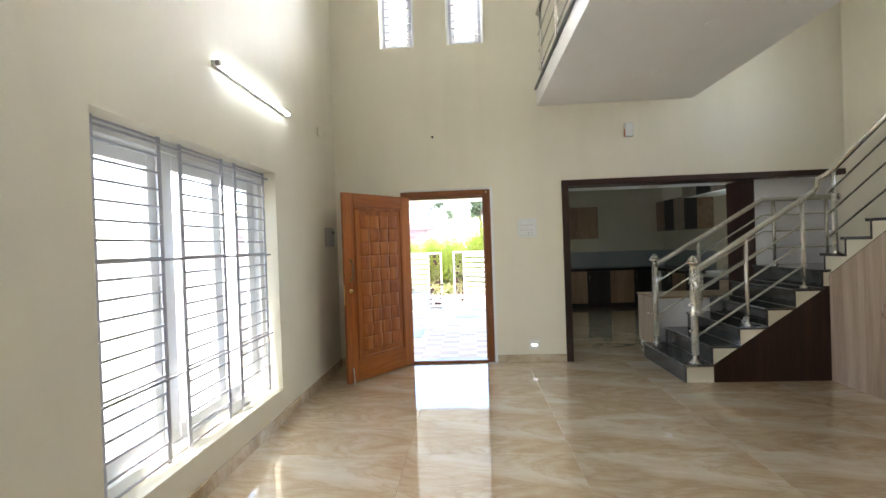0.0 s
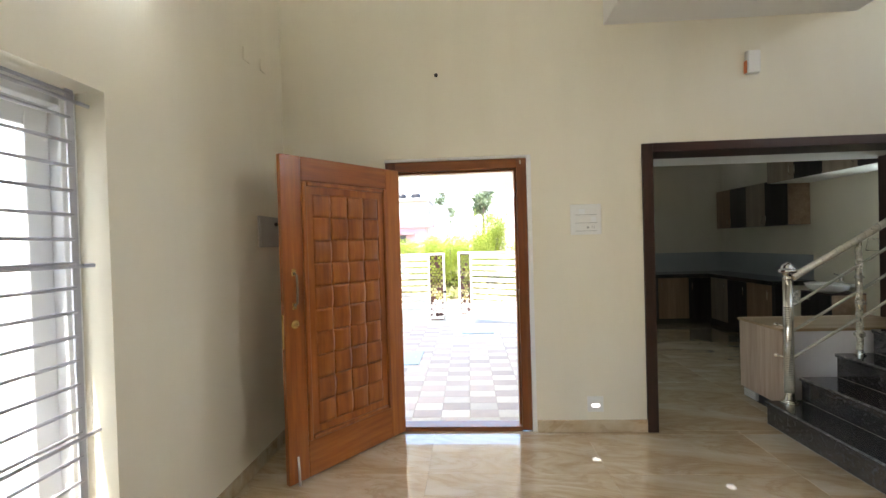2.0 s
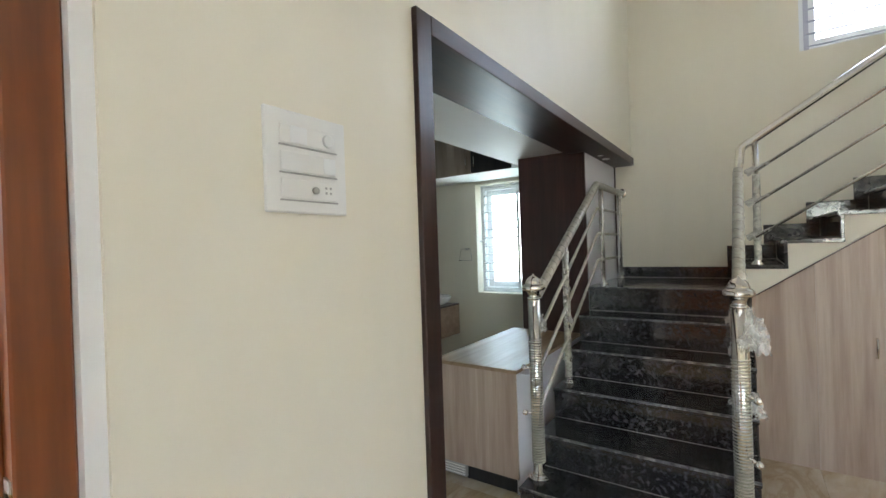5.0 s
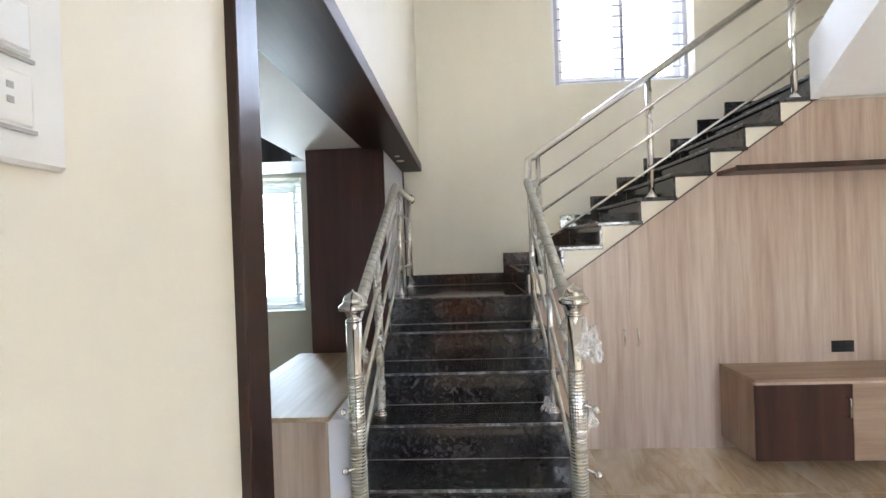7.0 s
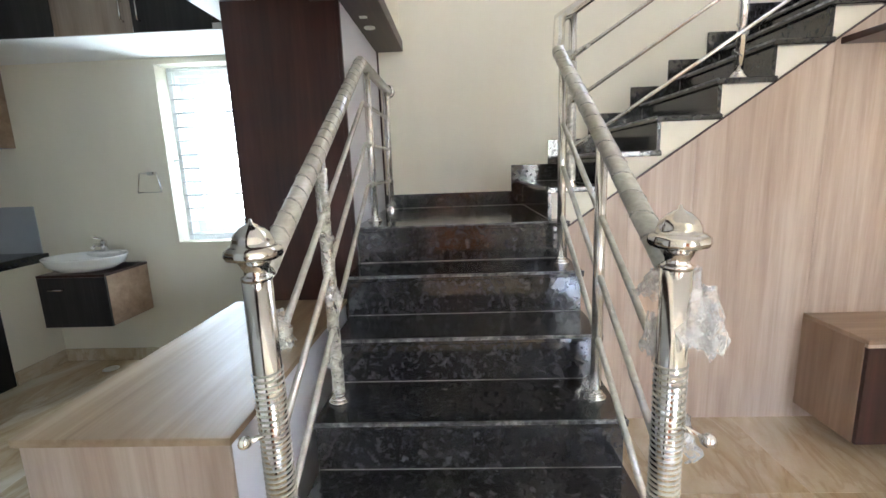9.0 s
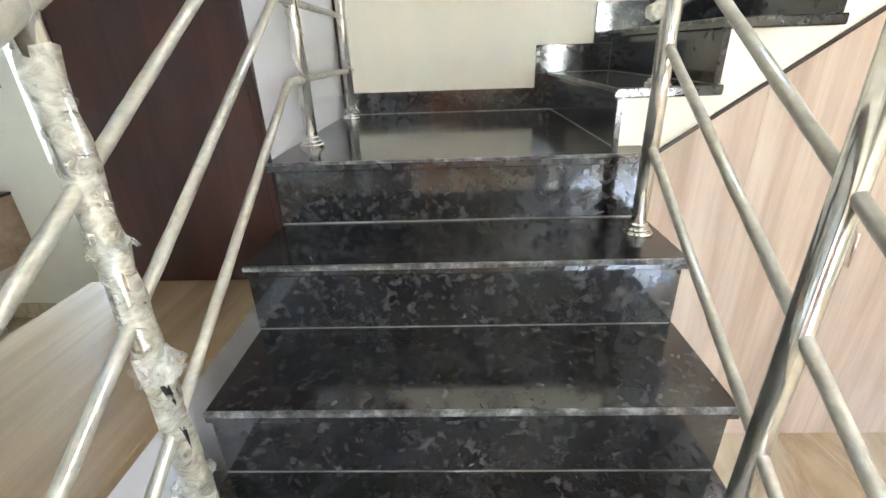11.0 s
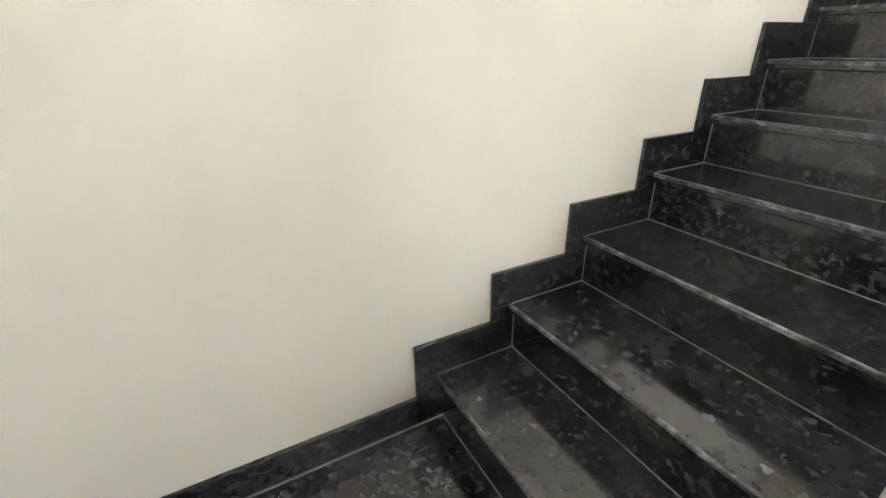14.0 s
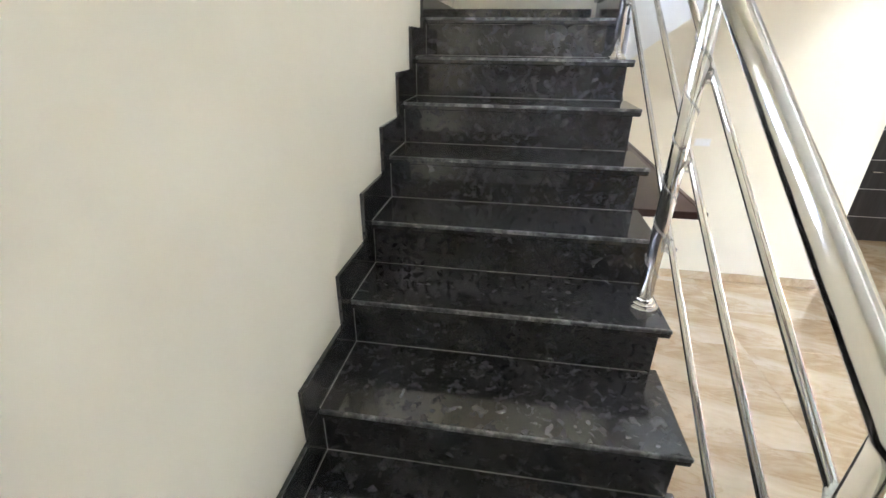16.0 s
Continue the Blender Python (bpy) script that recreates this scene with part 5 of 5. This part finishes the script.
bm.transform(pose(WX + 0.02, 5.40, 1.735, 0, 90, 0))
part("knob", bm, BLACKPL, db)

for py, pz in ((5.06, 2.90), (5.31, 2.92)):
    bp = thing("blank_plate", "blank cream-painted wall plate high on the cream wall", "wall plate", (WX, py, pz), "blank wall plates")
    part("plate", B(WX + 0.0005, WX + 0.010, py - 0.045, py + 0.045, pz - 0.045, pz + 0.045, 0.003), CREAM, bp)
    part("screw_cap", B(WX + 0.010, WX + 0.012, py - 0.006, py + 0.006, pz - 0.006, pz + 0.006, 0.001), CREAM, bp)

sp = thing("switch_plate", "white switch plate on the cream wall across the hall", "switch", (2.18, 0.08, 1.6))
part("plate", B(2.10, 2.26, 0.0805, 0.090, 1.56, 1.64, 0.003), PLASTIC, sp)
for q in (2.115, 2.15, 2.185, 2.22):
    part("rocker", B(q, q + 0.028, 0.090, 0.093, 1.575, 1.625, 0.001), UPVC, sp)

bm = Lathe([(0.016, 0), (0.016, 0.004), (0.004, 0.008)], (0, 0, 0), 12)
bm.transform(pose(-0.413, NY, 2.92, 90, 0, 0))
solo("wall_hook", bm, BLACKPL, "small dark ceiling-fan hook plug in the wall", "hook")

# dark inner door at the end of the passage
pd = thing("passage_door", "closed dark brown door at the end of the passage", "door", (-1.0, -1.6, 0))
part("leaf", B(-1.40, -0.60, -1.595, -1.555, 0, 2.1, 0.003), BLACKLAM, pd)
for q in ((-1.47, -1.40, 0, 2.17), (-0.60, -0.53, 0, 2.17), (-1.40, -0.60, 2.10, 2.17)):
    part("frame_member", B(q[0], q[1], -1.599, -1.545, q[2], q[3], 0.003), WENGE, pd)
for z in (0.35, 0.75, 1.15, 1.55):
    part("groove_strip", B(-1.39, -0.61, -1.5555, -1.553, z, z + 0.008), DULL, pd)
part("handle", T([(-0.68, -1.555, 1.0), (-0.68, -1.51, 1.0), (-0.79, -1.51, 1.0)], 0.009, 8), STEEL, pd)

# ---- porch and street ----
structure("porch_ceiling", B(-4.2, 0.93, NY + NT, 11.1, 3.34, 3.5), PORCHW, "white porch ceiling", "ceiling")
structure("porch_beam", B(-4.2, 0.93, 10.88, 11.1, 2.60, 3.34), PORCHW, "white porch beam", "beam")
structure("porch_pillar", B(-3.3, -3.0, 10.88, 11.1, PF, 2.60), PORCHW, "white porch pillar", "pillar")
structure("compound_wall_west", B(-4.4, -4.2, 5.9, 12.3, -0.5, 1.25), PORCHW, "white compound wall", "wall")
structure("compound_wall_east", B(0.93, 1.15, KB + 0.2, 12.35, -0.5, 1.45), PORCHW, "white compound wall", "wall")
structure("gate_pillar", B(-2.75, -2.42, 11.95, 12.3, -0.5, 1.38), PORCHW, "white gate pillar", "pillar")
structure("front_wall", B(-4.2, -2.75, 12.05, 12.25, -0.5, 1.2), PORCHW, "white front wall", "wall")
porch = structure("porch_floor", B(-4.2, 0.93, NY + NT, 12.25, -0.55, PF - 0.012), GROUT, "paved porch floor in a chequer of pale and mauve tiles", "floor")
structure("porch_step", B(-1.1, 0.6, NY + NT, NY + NT + 0.28, PF, -0.15, 0.004), GRANITE, "granite step below the entrance", "step")
structure("ground", B(-300, 300, 12.25, 500, -0.7, -0.42), EARTH, "dry earth ground with patches of grass", "ground")
structure("ground_side", B(-300, -4.4, -60, 12.25, -0.7, -0.42), EARTH, "bare ground beside the house", "ground")
structure("road", B(-60, 60, 12.6, 16.5, -0.415, -0.40), ROADM, "pale dusty road", "road")


def honeycomb(x0, x1, z0, z1, cols, seed):
    """A sheet pierced with a honeycomb of hexagonal holes, some left blind."""
    rnd = random.Random(seed)
    bm = bmesh.new()
    pitch = (x1 - x0) / cols
    rise = pitch * math.sqrt(3) / 2
    rows = int((z1 - z0 - pitch * 0.3) / rise)
    pad = (z1 - z0 - rows * rise) / 2
    hexagon = [(math.sin(radians(60 * k)), math.cos(radians(60 * k))) for k in range(6)]
    for j in range(rows):
        odd = j % 2
        cz = z0 + pad + rise * (j + 0.5)
        for i in range(cols - odd):
            cx = x0 + pitch * (i + 0.5 + odd * 0.5)
            outer = [bm.verts.new((cx + u * pitch / math.sqrt(3), -0.004, cz + w * pitch / math.sqrt(3))) for u, w in hexagon]
            if rnd.random() < 0.10 + 0.22 * math.exp(-((j / rows - 0.38) / 0.12) ** 2):
                bm.faces.new(outer)
                continue
            inner = [bm.verts.new((cx + u * pitch * 0.485, -0.004, cz + w * pitch * 0.485)) for u, w in hexagon]
            deep = [bm.verts.new((v.co.x, 0.004, v.co.z)) for v in inner]
            for k in range(6):
                bm.faces.new((outer[k], outer[(k + 1) % 6], inner[(k + 1) % 6], inner[k]))
                bm.faces.new((inner[k], inner[(k + 1) % 6], deep[(k + 1) % 6], deep[k]))
        if odd:
            for q in (x0, x1 - pitch / 2):
                box(bm, q, q + pitch / 2, -0.003, 0.003, cz - rise * 0.34, cz + rise * 0.34)
    box(bm, x0, x1, -0.003, 0.003, z0, z0 + pad * 0.8)
    box(bm, x0, x1, -0.003, 0.003, z1 - pad * 0.8, z1)
    return bm


def gate_leaf(at, width, turn, label, seed):
    g = thing("gate", label, "gate", (0, 0, 0), "entrance gate leaves")
    z0, z1, pw = 0.05, 1.64, 0.30
    for a, b, c, d in ((0, 0.05, z0, z1), (width - 0.05, width, z0, z1), (0.05, width - 0.05, z1 - 0.05, z1), (0.05, width - 0.05, z0, z0 + 0.05)):
        part("gate_frame", B(a, b, -0.02, 0.02, c, d, 0.003), GATEW, g)
    part("gate_frame", B(width - pw - 0.09, width - pw - 0.05, -0.02, 0.02, z0 + 0.05, z1 - 0.05, 0.003), GATEW, g)
    part("lower_sheet", B(0.05, width - pw - 0.09, -0.006, 0.006, z0 + 0.05, z0 + 0.34), GATEW, g)
    part("middle_rail", B(0.05, width - pw - 0.09, -0.016, 0.016, z0 + 0.38, z0 + 0.41, 0.002), GATEW, g)
    for k in range(8):
        bm = B(0.05, width - pw - 0.09, -0.012, 0.012, -0.046, 0.046, 0.002)
        bm.transform(Matrix.Translation((0, 0, z0 + 0.50 + 0.139 * k)) @ Matrix.Rotation(radians(14), 4, "X"))
        part("louvre", bm, GATEW, g)
    part("perforated_panel", honeycomb(width - pw - 0.05, width - 0.05, z0 + 0.05, z1 - 0.05, 4, seed), LOUVER, g, "brown sheet pierced with hexagonal holes")
    part("latch", B(width - 0.045, width + 0.02, -0.045, -0.02, 0.72, 0.78, 0.004), BLACKPL, g)
    g.matrix_world = Matrix.Translation(at) @ Matrix.Rotation(radians(turn), 4, "Z")
    return g


gate_leaf((-2.40, 12.02, PF), 1.66, 4, "cream louvred steel gate leaf with a pierced brown panel", 3)
gate_leaf((0.92, 12.05, PF), 1.66, 180 - 34, "cream louvred steel gate leaf standing ajar towards the road", 8)

pl = thing("pillar_lamp", "black and white ringed lamp standing on the gate pillar", "lamp", (-2.58, 12.12, 1.38))
part("body", Lathe([(0.005, 0.0), (0.085, 0.0), (0.085, 0.15), (0.06, 0.155), (0.005, 0.155)], (-2.58, 12.12, 1.381), 20), BLACKPL, pl)
part("core", Lathe([(0.06, 0.155), (0.06, 0.30), (0.005, 0.30)], (-2.58, 12.12, 1.381), 16), PLASTIC, pl)
for k in range(4):
    part("ring", Lathe([(0.06, 0.0), (0.10, 0.0), (0.10, 0.014), (0.06, 0.014)], (-2.58, 12.12, 1.381 + 0.17 + 0.036 * k), 20), BLACKPL if k % 2 else GREYPL, pl)


def hatch(x0, x1, y0, y1):
    h = thing("inspection_cover", "pale blue-grey inspection cover in the porch paving", "cover", ((x0 + x1) / 2, (y0 + y1) / 2, PF), "inspection covers")
    part("lid", B(x0, x1, y0, y1, PF, PF + 0.018, 0.004), COVER, h)
    part("lifting_bar", B(x1 - 0.10, x1 - 0.085, (y0 + y1) / 2 - 0.06, (y0 + y1) / 2 + 0.06, PF + 0.018, PF + 0.026, 0.002), DULL, h)


for hx0, hy0 in ((-1.62, 9.93), (-0.19, 9.88)):
    solo("ceiling_hook", T([(hx0, hy0, 3.342), (hx0, hy0, 3.27), (hx0 + 0.015, hy0, 3.25), (hx0 + 0.03, hy0, 3.265)], 0.006, 6), DULL, "small steel hook in the porch ceiling", "hook")
downlight(-1.95, 10.67, 3.34)
downlight(0.52, 10.64, 3.34)
hatch(-1.70, -1.0, 8.75, 9.55)
hatch(-0.37, 0.28, 11.0, 11.5)


def sandal(x, y, turn):
    s = thing("sandal", "black and yellow sandal by the porch wall", "shoe")
    part("sole", Prism([(-0.045, -0.12), (0.04, -0.12), (0.05, 0.02), (0.045, 0.10), (0.0, 0.135), (-0.045, 0.09), (-0.04, 0.0)], "z", 0, 0.022), BLACKPL, s)
    part("strap", T([(-0.045, 0.04, 0.02), (-0.02, 0.05, 0.06), (0.02, 0.05, 0.06), (0.045, 0.04, 0.02)], 0.010, 8), painted("yellow_strap", (0.7, 0.62, 0.05), 0.6), s)
    s.matrix_world = pose(x, y, PF, 0, 0, turn)


sandal(0.66, 8.03, 70)


# shrubs, trees, house, poles across the road
def leaf_cloud(name, centers, count, size, material, seed):
    """Many small bent leaves in uneven clumps."""
    rnd = random.Random(seed)
    vs, fs = [], []
    for _ in range(count):
        c = rnd.choice(centers)
        d = Vector((rnd.gauss(0, 1), rnd.gauss(0, 1), rnd.gauss(0, 1)))
        d = d.normalized() * (rnd.random() ** 0.45)
        p = Vector((c[0] + d.x * c[3], c[1] + d.y * c[3], c[2] + d.z * c[4]))
        u = Vector((rnd.uniform(-1, 1), rnd.uniform(-1, 1), rnd.uniform(-0.6, 0.9))).normalized()
        w = u.cross(Vector((rnd.uniform(-1, 1), rnd.uniform(-1, 1), 1))).normalized()
        s = size * rnd.uniform(0.6, 1.4)
        n = len(vs)
        mid = p + u * s * 0.5 + Vector((0, 0, s * 0.12))
        vs += [p, mid + w * s * 0.22, p + u * s, mid - w * s * 0.22]
        fs.append((n, n + 1, n + 2, n + 3))
    me = bpy.data.meshes.new(name)
    me.from_pydata([tuple(v) for v in vs], [], fs)
    me.materials.append(material)
    return me


def shrub(x, y, r, h, count, seed, material, label):
    s = thing("shrub", label, "shrub", (x, y, -0.42))
    rnd = random.Random(seed)
    cs = []
    for k in range(9):
        a = rnd.uniform(0, 6.28)
        cs.append((x + math.cos(a) * r * rnd.uniform(0.1, 0.75), y + math.sin(a) * r * rnd.uniform(0.1, 0.6), -0.42 + h * rnd.uniform(0.25, 0.8), r * rnd.uniform(0.25, 0.5), h * rnd.uniform(0.18, 0.32)))
    ob = new("crown", leaf_cloud("crown", cs, count * 4, 0.072, material, seed))
    ob.parent, ob.matrix_parent_inverse = s, s.matrix_world.inverted()
    for k, c in enumerate(cs[:5]):
        part("stem", T([(x + 0.1 * k - 0.2, y, -0.43), (c[0], c[1], c[2])], 0.025, 6), BARK, s)


shrub(-1.0, 21.5, 2.6, 2.7, 5600, 1, LEAF, "dense bright green shrub beyond the gate")
shrub(-3.4, 22.0, 2.2, 2.05, 4200, 2, LEAF, "bright green shrub beyond the road")
shrub(0.9, 22.5, 1.7, 3.3, 2600, 3, LEAF, "tall bright green shrub beyond the road")
shrub(-6.3, 21.0, 1.9, 2.3, 2900, 4, LEAF, "pale green shrub beside a pole")
shrub(-5.3, 19.5, 1.4, 1.7, 1900, 5, GRASS, "dry yellowish bush beside the road")
shrub(0.45, 21.6, 1.25, 4.1, 3800, 21, LEAF, "tall rounded bright green shrub behind the gate")
shrub(-2.1, 21.8, 1.7, 2.35, 3600, 22, LEAF, "low bright green shrub behind the gate")
shrub(2.1, 23.0, 0.8, 2.3, 900, 23, GRASS, "dry brownish bush beside the green shrubs")
shrub(3.4, 24.0, 1.6, 2.4, 1800, 6, LEAF2, "dull dark shrub far across the road")


def tree(x, y, h, r, seed, label):
    t = thing("tree", label, "tree", (x, y, -0.42))
    rnd = random.Random(seed)
    part("trunk", lathe(bmesh.new(), [(0.22, 0), (0.16, h * 0.4), (0.08, h * 0.8), (0.03, h)], (x, y, -0.43), 10), BARK, t)
    cs = []
    for k in range(14):
        a, q = rnd.uniform(0, 6.28), rnd.uniform(0.5, 1.0)
        e = (x + math.cos(a) * r * rnd.uniform(0.15, 0.6), y + math.sin(a) * r * 0.5, h * q)
        part("limb", T([(x, y, h * (q - 0.15)), e], 0.05, 6), BARK, t)
        cs.append((*e, r * rnd.uniform(0.3, 0.55), r * rnd.uniform(0.25, 0.45)))
    ob = new("crown", leaf_cloud("crown", cs, 1500, 0.42, LEAF2, seed))
    ob.parent, ob.matrix_parent_inverse = t, t.matrix_world.inverted()


tree(-2.9, 54, 8.2, 1.3, 11, "thin tall tree far beyond the houses")
tree(1.5, 50, 7.6, 1.5, 12, "tall tree with an uneven dark crown far off")

rnd = random.Random(5)
gr = new("grass", leaf_cloud("grass", [(rnd.uniform(-12, 6), rnd.uniform(17.0, 24), -0.32, 1.0, 0.22) for _ in range(90)], 16000, 0.28, GRASS, 9))
tagged(gr, "dry yellow-green grass along the road", "grass", kind="stuff")


def far_house():
    h = thing("house", "white flat-roofed house with a pink band far across the road", "house", (-17, 45, -0.42))
    part("wall", B(-30, -3.8, 42, 52, -0.43, 5.5), HOUSEW, h)
    part("band", B(-30.1, -3.3, 41.4, 42, 3.08, 3.78), PINK, h, "pink painted band")
    part("lower_wall", B(-30.0, -4.0, 41.6, 41.999, -0.43, 3.079), PALEPINK, h, "pale pink lower wall")
    part("lower_window", B(-6.9, -5.8, 41.5, 41.599, 1.7, 2.4), BLACKLAM, h, "dark window")
    part("window_canopy", B(-7.3, -5.0, 41.1, 41.599, 2.45, 2.6), PINK, h)
    part("roof_slab", B(-30.2, -3.6, 41.5, 52.2, 5.5, 5.75), HOUSEW, h)
    part("side_block", B(-3.8, -2.2, 43, 50, -0.43, 5.0), HOUSEW, h)
    for x in (-26, -21.5, -17, -12.5, -8.6):
        w = part("window", B(x, x + 1.3, 41.93, 41.999, 4.0, 4.9), GREYPL, h)
        part("sill", B(x - 0.1, x + 1.4, 41.9, 41.9995, 3.9, 3.995), PORCHW, w)
    for x in (-6.5, -5.1):
        part("water_tank", Lathe([(0.45, 0), (0.5, 0.1), (0.5, 0.5), (0.35, 0.65), (0.15, 0.7)], (x, 44, 5.75), 18), BLACKPL, h, "black water tank")


far_house()


def pole(x, y, h):
    p = thing("utility_pole", "grey concrete utility pole with a cross-arm", "pole", (x, y, -0.42))
    part("shaft", lathe(bmesh.new(), [(0.13, 0), (0.09, h)], (x, y, -0.43), 10), CONCRETE, p)
    part("cross_arm", B(x - 0.45, x + 0.45, y - 0.04, y + 0.04, h - 1.0, h - 0.92), BARK, p)
    for q in (-0.4, 0.0, 0.4):
        part("insulator", Lathe([(0.03, 0), (0.05, 0.05), (0.02, 0.12)], (x + q, y, h - 0.92), 8), PLASTIC, p)


pole(-4.72, 26, 5.25)
for k, z in enumerate((4.40, 4.39)):
    solo("overhead_wire", T([(-40, 26.0, z + 0.4), (-4.9 + 0.4 * k - 0.4, 26, z), (12, 26, z - 0.2), (40, 26, z + 0.3)], 0.012, 5), BLACKPL, "thin black overhead wire by the pole", "wire")

# ---- floor tiles and pavers ----
def tile_field(parent, x0, x1, y0, y1, dx, dy, z0, z1, joint, pick, skip=None):
    """Separate tiles sharing one mesh per material and size."""
    cache = {}
    i = 0
    x = x0
    while x < x1 - 0.01:
        y, j = y0, 0
        w = min(dx, x1 - x)
        while y < y1 - 0.01:
            d = min(dy, y1 - y)
            if not (skip and skip(x, y, w, d)):
                m = pick(i, j)
                key = (round(w, 3), round(d, 3), m.name)
                if key not in cache:
                    me = bpy.data.meshes.new("tile")
                    bm = B(-w / 2 + joint / 2, w / 2 - joint / 2, -d / 2 + joint / 2, d / 2 - joint / 2, z0, z1, 0.0012)
                    bm.to_mesh(me)
                    bm.free()
                    me.materials.append(m)
                    cache[key] = me
                ob = new("tile", cache[key])
                ob.parent = parent
                ob.location = (x + w / 2, y + d / 2, 0)
            y += dy
            j += 1
        x += dx
        i += 1


tile_field(floor_ob, WX, EX, -3.4, NY + 0.02, 1.2, 0.6, -0.012, 0.0, 0.0008, lambda i, j: MARBLE, lambda x, y, w, d: x > 0.75 and y + d < 0 or x > SX + 0.1)
tile_field(kfloor, KW, EX, NY + 0.02, KB, 1.2, 0.6, -0.012, 0.0, 0.0008, lambda i, j: MARBLE)
tile_field(porch, -2.7, 0.93, NY + NT, 12.0, 0.31, 0.21, PF - 0.012, PF, 0.004, lambda i, j: PAVER_A if (i + j) % 2 else PAVER_B)
